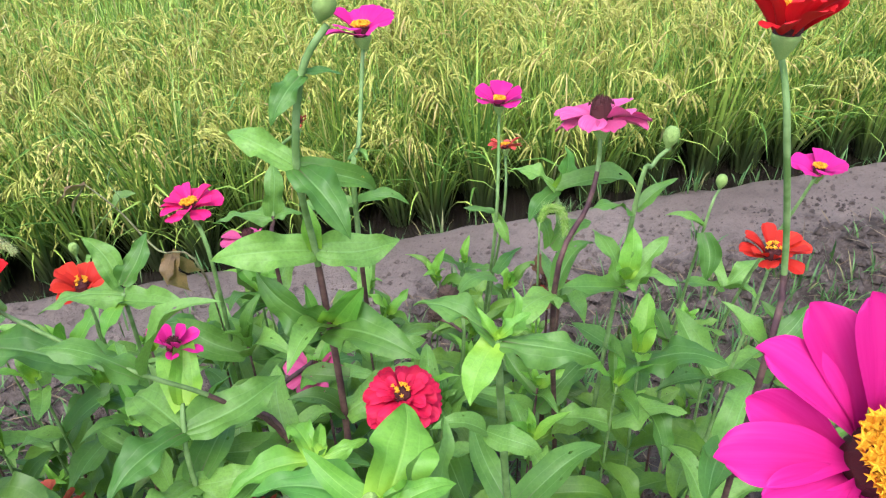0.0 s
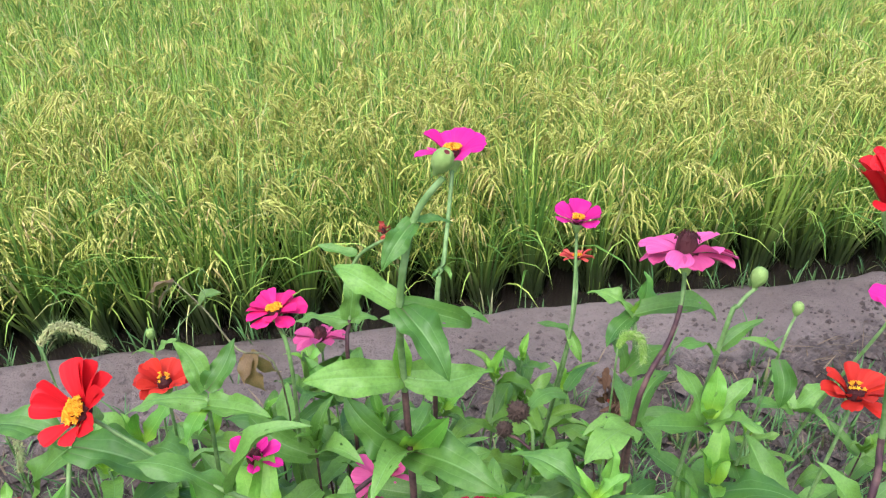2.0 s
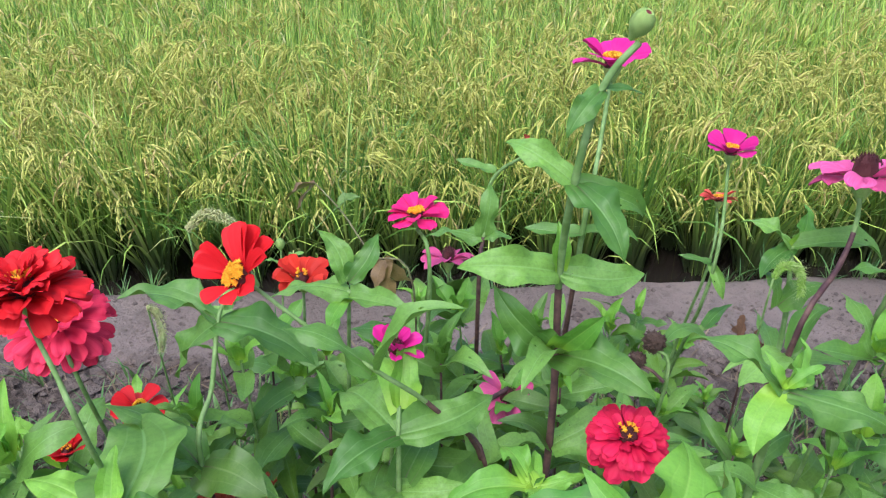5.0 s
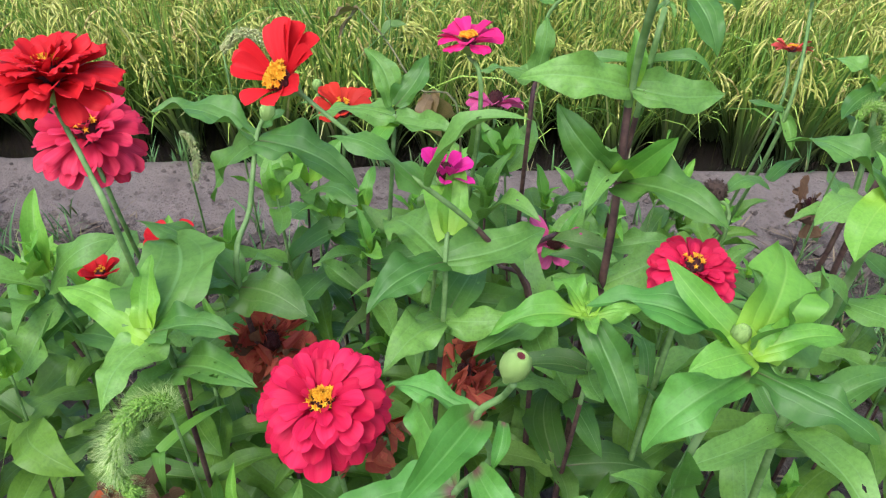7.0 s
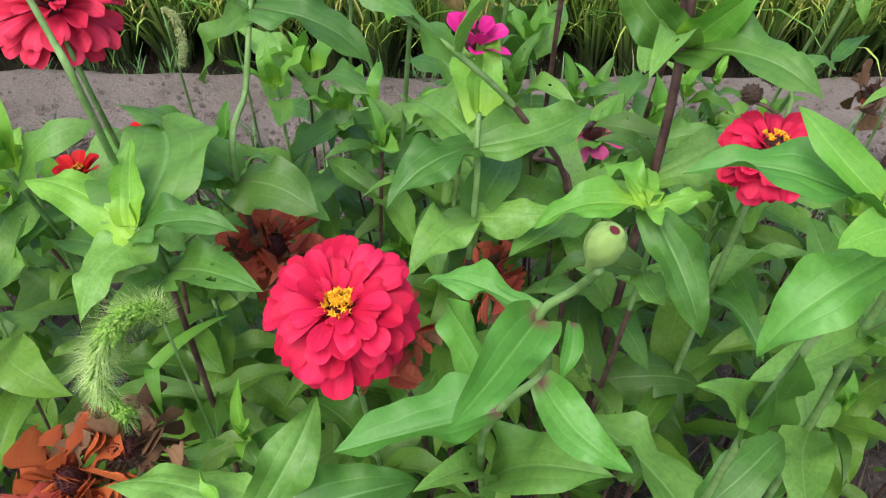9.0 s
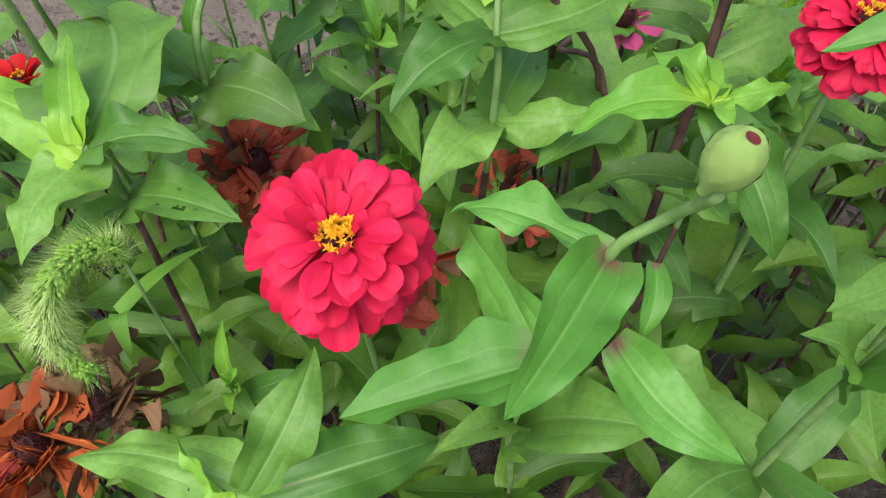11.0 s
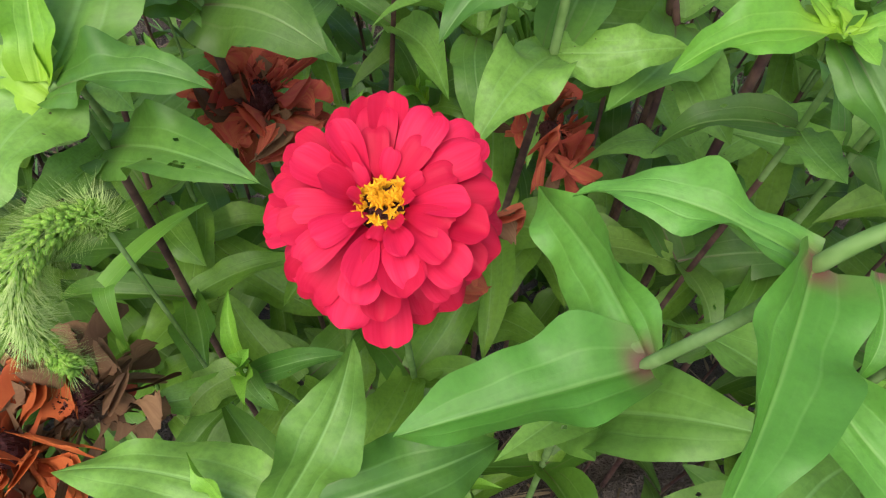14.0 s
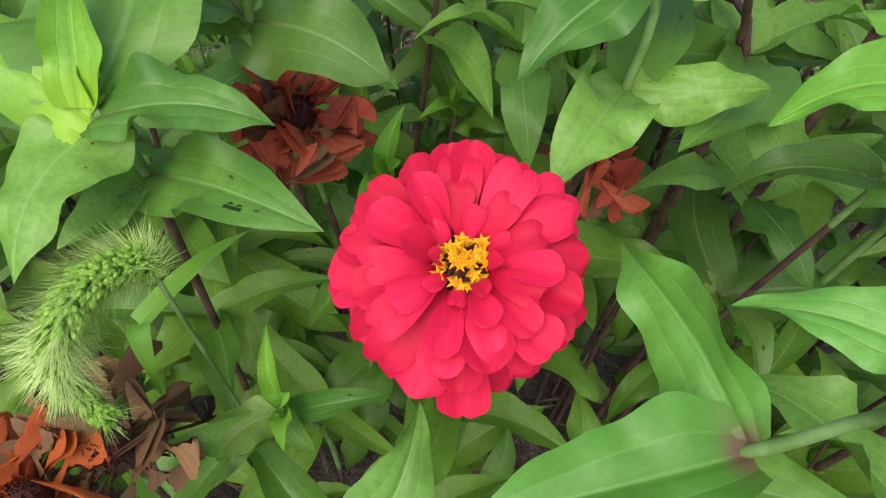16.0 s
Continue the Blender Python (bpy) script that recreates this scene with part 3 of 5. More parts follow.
# ---- flower heads ----
def petal_mesh(name, mat, w, cup, curl, notch, seed, n=10, m=3, crumple=0.0):
    """A petal, one long on X: narrow at the foot, broad and rounded at the end."""
    rng = random.Random(seed)
    verts, faces, uvs = [], [], []
    ph = rng.uniform(0, 6)
    for i in range(n + 1):
        s = math.sin(math.pi / 2 * i / n)
        half = w * (0.26 + 0.74 * math.sin(min(s * 1.25, 1.0) * math.pi / 2) ** 1.3) * max(0.46, math.sqrt(max(0.0, 1 - max(0.0, (s - 0.72) / 0.30) ** 4)))
        for j in range(-m, m + 1):
            u = j / m
            x = s - notch * (1 - abs(u)) * max(0.0, s - 0.85) * 2 - 0.075 * abs(u) ** 2.5 * s ** 4
            z = cup * (u * u) * half * 1.2 - curl * s * s + 0.10 * w * math.sin(5 * s + ph) * u + 0.05 * math.sin(math.pi * s)
            z -= 0.10 * w * math.cos(u * math.pi * 2.0) * s
            bend = crumple * math.sin(4.5 * s + ph)
            verts.append((x, u * half + 0.16 * bend * s, z + crumple * 0.025 * rng.uniform(-1, 1) + 0.14 * bend + crumple * 0.10 * math.sin(9 * s + 3 * u + ph)))
            uvs.append((0.5 + 0.5 * u, s))
    r = 2 * m + 1
    for i in range(n):
        for j in range(r - 1):
            faces.append((i * r + j, (i + 1) * r + j, (i + 1) * r + j + 1, i * r + j + 1))
    return mesh_from(name, verts, faces, [mat], uvs)


PETALS = {key: [petal_mesh("petal", mat, 0.25 + 0.03 * (k % 2), (0.35, -0.2, 0.5, 0.1)[k], (0.10, 0.22, 0.02, 0.30)[k], (0.35, 0.0, 0.2, 0.5)[k], k + 5) for k in range(4)]
          for key, mat in PETAL.items()}
# broad, nearly flat petals of the single flowers
BROAD = {key: [petal_mesh("petal", mat, 0.25 + 0.03 * (k % 2), (0.45, 0.20, 0.60, 0.32)[k], (0.06, 0.12, 0.00, 0.16)[k], (0.12, 0.0, 0.25, 0.05)[k], k + 85, 12, 4) for k in range(4)]
         for key, mat in PETAL.items()}
DRYPETALS = {key: [petal_mesh("petal", PETAL[key], 0.16 + 0.04 * k, (1.5, -1.4, 2.0)[k], (0.35, 0.6, -0.25)[k], 0.3, k + 50, crumple=1.3) for k in range(3)]
             for key in ("withered", "withered red", "withered orange")}


def lathe(profile, sides, bumps=0.0, seed=0):
    rng = random.Random(seed)
    v, f = [], []
    for r, z in profile:
        for s in range(sides):
            w = 2 * math.pi * s / sides
            q = r * (1 + bumps * rng.uniform(-1, 1))
            v.append((q * math.cos(w), q * math.sin(w), z))
    for i in range(len(profile) - 1):
        for s in range(sides):
            q = (s + 1) % sides
            f.append((i * sides + s, i * sides + q, (i + 1) * sides + q, (i + 1) * sides + s))
    f.append(tuple(range(len(v) - sides, len(v))))
    return v, f


cv, cf = lathe([(0.07, -0.52), (0.11, -0.42), (0.18, -0.30), (0.22, -0.18), (0.21, -0.11), (0.14, -0.06)], 14, 0.03)
CALYX = mesh_from("flower_head", cv, cf, [SEPAL, CONE], None, [1 if min(cv[k][2] for k in q) > -0.18 else 0 for q in cf])


def floret_mesh(name, count, inner, outer, mats, seed, rise=0.10, grain=0.075):
    """Disc of a zinnia: a dark scaly middle with small five-pointed yellow florets round it; unit is the flower's radius."""
    rng = random.Random(seed)
    v, f = lathe([(max(outer * 0.9, 0.20), -0.07), (max(outer * 0.85, 0.18), rise * 0.3), (outer * 0.76, rise * 0.72), (outer * 0.48, rise), (outer * 0.16, rise * 1.1)], 14, 0.06, seed)
    slots = [1] * len(f)
    for k in range(30 if count else 110):
        a, r = rng.uniform(0, 6.28), outer * math.sqrt(rng.random()) * 1.05
        k0 = len(v)
        c = Vector((r * math.cos(a), r * math.sin(a), rise * (1.1 - 0.5 * (r / outer) ** 2)))
        for d in ((0.016, 0, 0), (-0.008, 0.014, 0), (-0.008, -0.014, 0), (0, 0, 0.075)):
            v.append(c + Vector(d))
        for t in ((0, 1, 3), (1, 2, 3), (2, 0, 3)):
            f.append(tuple(k0 + i for i in t))
            slots.append(1)
    for k in range(count):
        a = 2 * math.pi * (k + rng.uniform(-0.3, 0.3)) / count * 1.618
        r = rng.uniform(inner, outer)
        c = Vector((r * math.cos(a), r * math.sin(a), rise + 0.05 + 0.06 * rng.random()))
        t = face_to(Vector((math.cos(a) * 0.55 + rng.gauss(0, 0.2), math.sin(a) * 0.55 + rng.gauss(0, 0.2), 1)), rng.uniform(0, 6))
        size = grain * rng.uniform(0.8, 1.2)
        k0 = len(v)
        v.append(c + t.to_3x3() @ Vector((0, 0, -0.010)))
        for p in range(10):
            q = size * (1.0 if p % 2 == 0 else 0.36)
            v.append(c + t.to_3x3() @ Vector((q * math.cos(p * math.pi / 5), q * math.sin(p * math.pi / 5), 0.02 if p % 2 == 0 else 0.012)))
        v.append(c + t.to_3x3() @ Vector((0, 0, -0.10)))
        for p in range(10):
            f.append((k0, k0 + 1 + p, k0 + 1 + (p + 1) % 10))
            f.append((k0 + 11, k0 + 1 + (p + 1) % 10, k0 + 1 + p))
            slots += [0, 0]
    return mesh_from(name, v, f, mats, None, slots, False)


CENTRE = {
    "ring": floret_mesh("flower_center", 26, 0.11, 0.22, [FLORET, CONE], 3),
    "small": floret_mesh("flower_center", 30, 0.02, 0.20, [FLORET, CONE], 4, 0.02, 0.062),
    "full": floret_mesh("flower_center", 80, 0.0, 0.25, [FLORET, CONE], 5, 0.12),
    "dark": floret_mesh("flower_center", 0, 0.1, 0.26, [FLORET, CONE], 6, 0.36),
    "cone": floret_mesh("flower_center", 170, 0.12, 0.25, [FLORET, CONE], 9, 0.20, 0.048),
    "few": floret_mesh("flower_center", 8, 0.10, 0.26, [FLORET, CONE], 7, 0.22),
}


def head(plant, at, normal, radius, label, centre, spin=0.0):
    m = Matrix.Translation(at) @ face_to(normal, spin) @ Matrix.Diagonal((radius, radius, radius, 1))
    h = part("flower_head", CALYX, plant, m, label)
    part("flower_center", CENTRE[centre], h, m)
    return h, m


def put_petal(h, m, me, azimuth, start, drop, rise, length, width=1.0, roll=0.0):
    """A petal on a head: it springs from start (share of the radius) at the height drop and rises by an angle."""
    q = m @ Matrix.Rotation(azimuth, 4, "Z") @ Matrix.Translation((start, 0, drop)) @ Matrix.Rotation(-rise, 4, "Y") @ Matrix.Rotation(roll, 4, "X")
    part("petal", me, h, q @ Matrix.Diagonal((length, length * width, length, 1)))


def single_flower(plant, at, normal, radius, colour, petals=9, rise=18, centre="ring", seed=0, label="", width=1.15, jitter=7, skip=(), length=0.82):
    rng = random.Random(seed)
    h, m = head(plant, at, normal, radius, label or colour + " single zinnia flower with a yellow center", centre, rng.uniform(0, 6))
    for k in range(petals):
        if k in skip:
            continue
        az = 2 * math.pi * k / petals + rng.gauss(0, 0.06)
        put_petal(h, m, BROAD[colour][rng.randrange(4)], az, 0.20, -0.01 - 0.07 * (k % 2),
                  radians(rise - 9 * (k % 2) + rng.gauss(0, jitter)), length * rng.uniform(0.92, 1.06), 1.42 * width * 9 / petals * rng.uniform(0.80, 1.1), rng.gauss(0, 0.22))
    return h


def double_flower(plant, at, normal, radius, colour, rings, centre="small", seed=0, label="", spin=0.0, width=1.0, hanging=()):
    """Many rings of petals, the inner ones upright and short, the outer ones bent down. rings: count, start, height, rise, length."""
    rng = random.Random(seed)
    h, m = head(plant, at, normal, radius, label or colour + " double zinnia flower with layered petals", centre, spin)
    for r, (count, start, drop, rise, length) in enumerate(rings):
        for k in range(count):
            az = 2 * math.pi * (k + 0.5 * (r % 2)) / count + rng.gauss(0, 0.07)
            put_petal(h, m, PETALS[colour][rng.randrange(4)], az, start, drop, radians(rise + rng.gauss(0, 6.5)), length * rng.uniform(0.92, 1.08),
                      width * rng.uniform(0.88, 1.10), rng.gauss(0, 0.10))
    for d in hanging:
        # a loose petal that sticks out below the rest
        q = m.to_3x3().normalized().inverted() @ Vector(d).normalized()
        put_petal(h, m, PETALS[colour][2], math.atan2(q.y, q.x), 0.30, -0.20, radians(-14), 0.84, 0.95)
    return h


FULL_RINGS = ((8, 0.15, 0.02, 58, 0.30), (9, 0.19, 0.04, 44, 0.46), (11, 0.21, 0.03, 31, 0.60), (13, 0.22, -0.03, 17, 0.70), (14, 0.23, -0.11, 3, 0.76), (14, 0.23, -0.18, -11, 0.78), (13, 0.22, -0.24, -23, 0.74))
RAGGED_RINGS = ((7, 0.06, 0.14, 74, 0.36), (10, 0.12, 0.11, 58, 0.50), (14, 0.16, 0.05, 42, 0.64), (17, 0.18, -0.03, 28, 0.74), (17, 0.20, -0.09, 15, 0.78), (13, 0.20, -0.14, 3, 0.76))
POM_RINGS = ((6, 0.05, 0.12, 75, 0.36), (8, 0.12, 0.10, 60, 0.46), (11, 0.18, 0.05, 42, 0.60), (14, 0.20, -0.03, 22, 0.72), (15, 0.22, -0.12, 5, 0.78), (14, 0.22, -0.20, -12, 0.80))


def spent_flower(plant, at, normal, radius, colour, petals=16, seed=0, label="", hang=-25, width=1.0):
    rng = random.Random(seed)
    h, m = head(plant, at, normal, radius, label or "withered brown zinnia flower with shrivelled petals", "dark", rng.uniform(0, 6))
    for k in range(petals):
        put_petal(h, m, DRYPETALS[colour if rng.random() < 0.85 else ("withered", "withered red")[k % 2]][rng.randrange(3)], 2 * math.pi * k / petals * 1.6 + rng.gauss(0, 0.2), 0.2, -0.06 + rng.gauss(0, 0.04),
                  radians(hang + rng.gauss(0, 32)), rng.uniform(0.5, 1.05), width * rng.uniform(0.35, 0.75), rng.gauss(0, 1.3))
    return h


def bud_mesh(tip):
    """A closed flower bud: an egg of overlapping green scales with a dark red mouth."""
    v, f = lathe([(0.20, -1.55), (0.30, -1.22), (0.58, -0.88), (0.86, -0.40), (0.90, 0.05), (0.80, 0.48), (0.60, 0.80), (0.40, 0.95), (0.26, 0.90), (0.10, 0.84)], 16, 0.02)
    slots = [1 if all(math.hypot(v[k][0], v[k][1]) < 0.32 and v[k][2] > 0.8 for k in q) else 0 for q in f]
    for r in range(4):
        for k in range(8):
            a = 2 * math.pi * (k + 0.5 * (r % 2)) / 8
            z0, z1 = -0.95 + 0.42 * r, -0.30 + 0.42 * r
            k0 = len(v)
            for z, w, out in ((z0, 0.20, 0.00), (0.5 * (z0 + z1), 0.34, 0.015), (z1, 0.22, 0.035)):
                rad = 0.90 * math.sqrt(max(0.05, 1 - (z / 1.08) ** 2)) + out
                v.extend([(rad * math.cos(a - w), rad * math.sin(a - w), z), (rad * 1.02 * math.cos(a), rad * 1.02 * math.sin(a), z + 0.05), (rad * math.cos(a + w), rad * math.sin(a + w), z)])
            for i in range(2):
                for j in range(2):
                    q = k0 + 3 * i + j
                    f.append((q, q + 1, q + 4, q + 3))
                    slots.append(0)
    return mesh_from("flower_bud", v, f, [SEPAL, tip], None, slots)


BUD, GREEN_BUD = bud_mesh(BUD_TIP), bud_mesh(SEPAL)


def bud(plant, at, axis, radius, label="closed green zinnia bud with a dark red tip", me=None):
    part("flower_bud", me or BUD, plant, Matrix.Translation(at) @ face_to(axis) @ Matrix.Diagonal((radius, radius, radius * 1.1, 1)), label)


def seed_mesh():
    rng = random.Random(8)
    v, f = lathe([(0.2, -0.8), (0.7, -0.6), (0.9, 0.0), (0.7, 0.6), (0.3, 0.9)], 12, 0.1, 3)
    for k in range(110):
        d = Vector((rng.gauss(0, 1), rng.gauss(0, 1), rng.gauss(0.2, 0.9))).normalized()
        t = face_to(d).to_3x3()
        k0 = len(v)
        for p in ((0.10, 0, 0), (-0.05, 0.09, 0), (-0.05, -0.09, 0), (0, 0, 0.34)):
            v.append(d * 0.80 + t @ Vector(p))
        for q in ((0, 1, 3), (1, 2, 3), (2, 0, 3)):
            f.append(tuple(k0 + i for i in q))
    return mesh_from("seed_head", v, f, [SEED], smooth=False)


SEEDS = seed_mesh()


def seed_head(plant, at, axis, radius):
    part("seed_head", SEEDS, plant, Matrix.Translation(at) @ face_to(axis) @ Matrix.Scale(radius, 4), "dark dried zinnia seed head")


def calyx_stalk(plant, a, b, r0, r1, mat=None):
    """A flower stalk of its own from a joint to a head."""
    v, f = tube([a, (Vector(a) + Vector(b)) / 2 + Vector((0, 0, 0.004)), b], [r0, (r0 + r1) / 2, r1], 8, 4)
    part("flower_stalk", mesh_from("flower_stalk", v, f, [mat or STEM]), plant)


# ---- foxtail grass ----
def foxtail(base, spine, radius, count, grains, label, seed=0, bristles=None):
    """Bristle grass: thin culm, one long blade, and a nodding head of grains and long bristles along its spine."""
    rng = random.Random(seed)
    thing = new("foxtail_grass")
    foot = Vector((base[0], base[1], ground_height(base[0], base[1]) - 0.01))
    thing.matrix_basis = Matrix.Translation(foot)
    tagged(thing, label, "grass", "foxtail grass in the flower bed")
    top = Vector(spine[0])
    mid = foot.lerp(top, 0.6) + Vector((0, 0, 0.05))
    v, f = tube([foot, mid, top], [0.0016, 0.0013, 0.0010], 6, 6)
    part("culm", mesh_from("culm", v, f, [STEM]), thing)
    P = [Vector(p) for p in spine]
    path = []
    for i in range(len(P) - 1):
        p0, p1, p2, p3 = P[max(i - 1, 0)], P[i], P[i + 1], P[min(i + 2, len(P) - 1)]
        for k in range(12):
            t = k / 12
            path.append(0.5 * (2 * p1 + (p2 - p0) * t + (2 * p0 - 5 * p1 + 4 * p2 - p3) * t * t + (3 * p1 - p0 - 3 * p2 + p3) * t ** 3))
    gv, gf, bv, bf = [], [], [], []
    for k in range(count):
        t = rng.random()
        i = min(int(t * (len(path) - 1)), len(path) - 2)
        d = (path[i + 1] - path[i]).normalized()
        a = d.cross(Vector((rng.gauss(0, 1), rng.gauss(0, 1), rng.gauss(0, 1)))).normalized()
        swell = radius * (0.55 + 0.45 * math.sin(math.pi * min(max(t, 0.08), 0.92)))
        c = path[i].lerp(path[i + 1], rng.random()) + a * swell * rng.uniform(0.15, 0.48)
        ax = (d * 0.8 + a * 0.7).normalized()
        e1 = ax.cross(a).normalized()
        e2 = ax.cross(e1)
        g = radius * 0.19
        k0 = len(gv)
        gv += [c - ax * g, c + e1 * g * 0.5, c + e2 * g * 0.5, c - e1 * g * 0.5, c - e2 * g * 0.5, c + ax * g]
        gf += [tuple(k0 + j for j in q) for q in ((0, 2, 1), (0, 3, 2), (0, 4, 3), (0, 1, 4), (5, 1, 2), (5, 2, 3), (5, 3, 4), (5, 4, 1))]
        for _ in range(1 + k % 2):
            w = (a + d * rng.uniform(0.3, 1.1) + Vector((rng.gauss(0, 0.2), rng.gauss(0, 0.2), rng.gauss(0, 0.2)))).normalized()
            s = w.cross(d).normalized() * 0.00016
            k0 = len(bv)
            bv += [c - s, c + s, c + w * swell * rng.uniform(0.8, 1.5)]
            bf.append((k0, k0 + 1, k0 + 2))
    hd = part("seed_spike", mesh_from("seed_spike", gv, gf, [grains]), thing)
    part("bristles", mesh_from("bristles", bv, bf, [bristles or BRISTLE], smooth=False), hd)
    return thing


def grass_blade(thing, base, tip, width, sag, mat=None):
    """A long narrow blade arched between two points."""
    base, tip = Vector(base), Vector(tip)
    v, f, u = [], [], []
    d = tip - base
    s = d.cross(Vector((0, 0, 1))).normalized()
    for i in range(13):
        t = i / 12
        p = base + d * t + Vector((0, 0, sag * 4 * t * (1 - t)))
        w = width * (1 - t ** 2.5) * 0.5
        v += [p - s * w + Vector((0, 0, w * 0.4)), p, p + s * w + Vector((0, 0, w * 0.4))]
        u += [(0, 0.5 + 0.5 * t), (0.5, 0.5 + 0.5 * t), (1, 0.5 + 0.5 * t)]
        if i:
            k = 3 * i
            f += [(k - 3, k - 2, k + 1, k), (k - 2, k - 1, k + 2, k + 1)]
    part("blade", mesh_from("blade", v, f, [mat or LEAF_YOUNG], u), thing)


# ---- the flower bed: plants that can be told apart ----
# the rose red double flower
p = zinnia((-0.02, 0.50), [(-0.03, 0.51, 0.30), (-0.045, 0.49, 0.58), (-0.051, 0.457, 0.795)], 0.3, 0.0024, "zinnia plant with one large rose red double flower")
double_flower(p, (-0.051, 0.457, 0.807), (-0.05, -0.32, 0.95), 0.0452, "rose red", FULL_RINGS, "small", 21, "rose red double zinnia flower with a small yellow center", 0.0, 0.96, ((0.02, -0.80, -0.50),))
whorl(p, (-0.035, 0.505, 0.42), (0, 0, 1), 0.09, "leaf", 2, 30, 5)
whorl(p, (-0.045, 0.49, 0.58), (0, 0, 1), 0.085, "leaf", 2, 75, 10)

# plant with the large green bud and long wavy leaves
p = zinnia((0.05, 0.47), [(0.045, 0.46, 0.45), (0.03, 0.425, 0.70), (0.037, 0.401, 0.792), (0.057, 0.400, 0.827), (0.047, 0.381, 0.887), (0.059, 0.380, 0.904), (0.062, 0.361, 0.935)], 0.0, 0.0022,
           "zinnia plant with one closed green bud and long wavy leaves")
bud(p, (0.062, 0.361, 0.947), (0.30, -0.12, 1.0), 0.0074)
leaf(p, (0.037, 0.401, 0.792), (-0.048, 0.383, 0.777), 0.46, "purple", 22, shape=2, big=True)
leaf(p, (0.037, 0.401, 0.792), (0.008, 0.478, 0.789), 0.46, "purple", -20, up=(0, -1, 0.45), shape=0, big=True)
leaf(p, (0.037, 0.401, 0.792), (0.049, 0.416, 0.789), 0.42, "leaf", 20, up=(0, -1, 0.45))
leaf(p, (0.047, 0.381, 0.887), (-0.001, 0.406, 0.879), 0.30, "purple", 10, shape=1, big=True)
leaf(p, (0.047, 0.381, 0.887), (0.012, 0.326, 0.891), 0.40, "purple", -12, shape=2, big=True)
leaf(p, (0.047, 0.359, 0.875), (0.080, 0.325, 0.864), 0.40, "purple", 15, shape=0, big=True)
leaf(p, (0.061, 0.380, 0.885), (0.055, 0.360, 0.872), 0.44, "purple", 0)
leaf(p, (0.035, 0.432, 0.66), (0.100, 0.388, 0.749), 0.42, "leaf", 0, big=True)
leaf(p, (0.035, 0.432, 0.66), (-0.010, 0.390, 0.724), 0.42, "leaf", 0)
whorl(p, (0.04, 0.45, 0.52), (0, 0, 1), 0.09, "leaf", 2, 20, 10)

# upright leaves in front of the rose red flower
p = zinnia((-0.09, 0.40), [(-0.092, 0.40, 0.45), (-0.089, 0.374, 0.733)], 0.3, 0.0028)
leaf(p, (-0.094, 0.369, 0.730), (-0.064, 0.425, 0.766), 0.44, "leaf", 6, up=(0, -1, 0.45), shape=1, big=True)
leaf(p, (-0.100, 0.366, 0.728), (-0.124, 0.387, 0.752), 0.36, "young", -20, up=(0, -1, 0.45), shape=0, big=True)
leaf(p, (-0.089, 0.369, 0.730), (-0.183, 0.388, 0.728), 0.40, "leaf", 10, shape=3, big=True)
leaf(p, (-0.089, 0.369, 0.730), (-0.007, 0.401, 0.717), 0.42, "leaf", 10, shape=1, big=True)
whorl(p, (-0.092, 0.40, 0.55), (0, 0, 1), 0.10, "leaf", 2, 40, 12)

# small bright shoot among the leaves beside the flower
p = zinnia((-0.13, 0.52), [(-0.13, 0.52, 0.40), (-0.129, 0.456, 0.666)], 0.5, 0.0024)
shoot(p, (-0.129, 0.457, 0.666), (0, -0.2, 1), 0.055, 20)
leaf(p, (-0.129, 0.456, 0.666), (-0.157, 0.433, 0.662), 0.6, "old", 5)
leaf(p, (-0.129, 0.456, 0.666), (-0.112, 0.439, 0.656), 0.6, "leaf", 5)
whorl(p, (-0.13, 0.52, 0.50), (0, 0, 1), 0.09, "leaf", 2, 60, 10)

# left shoot with a bright heart
p = zinnia((-0.19, 0.56), [(-0.195, 0.55, 0.40), (-0.178, 0.523, 0.763), (-0.184, 0.516, 0.805)], 0.95, 0.0024)
leaf(p, (-0.184, 0.516, 0.805), (-0.116, 0.507, 0.814), 0.42, "leaf", -6, shape=1, big=True)
leaf(p, (-0.184, 0.516, 0.805), (-0.263, 0.551, 0.816), 0.46, "young", -8, shape=3, big=True)
leaf(p, (-0.187, 0.518, 0.808), (-0.187, 0.556, 0.846), 0.44, "young", 0, up=(0, -1, 0.45), shape=2, big=True, label="bright yellow-green young leaf")
leaf(p, (-0.183, 0.522, 0.810), (-0.200, 0.615, 0.819), 0.85, "leaf", 10, up=(0, -1, 0.45), shape=0, big=True)
leaf(p, (-0.184, 0.516, 0.805), (-0.212, 0.577, 0.812), 0.50, "young", -20, up=(0, -1, 0.45))
leaf(p, (-0.182, 0.518, 0.801), (-0.201, 0.456, 0.789), 0.62, "leaf", 0, shape=3, big=True)
leaf(p, (-0.178, 0.523, 0.763), (-0.098, 0.474, 0.798), 0.36, "leaf", 10, shape="eaten", label="green leaf eaten into holes")
leaf(p, (-0.178, 0.523, 0.763), (-0.205, 0.486, 0.762), 0.5, "leaf", 0)
whorl(p, (-0.195, 0.55, 0.58), (0, 0, 1), 0.10, "leaf", 2, 20, 8)
whorl(p, (-0.193, 0.555, 0.46), (0, 0, 1), 0.10, "old", 1, 70, 0)

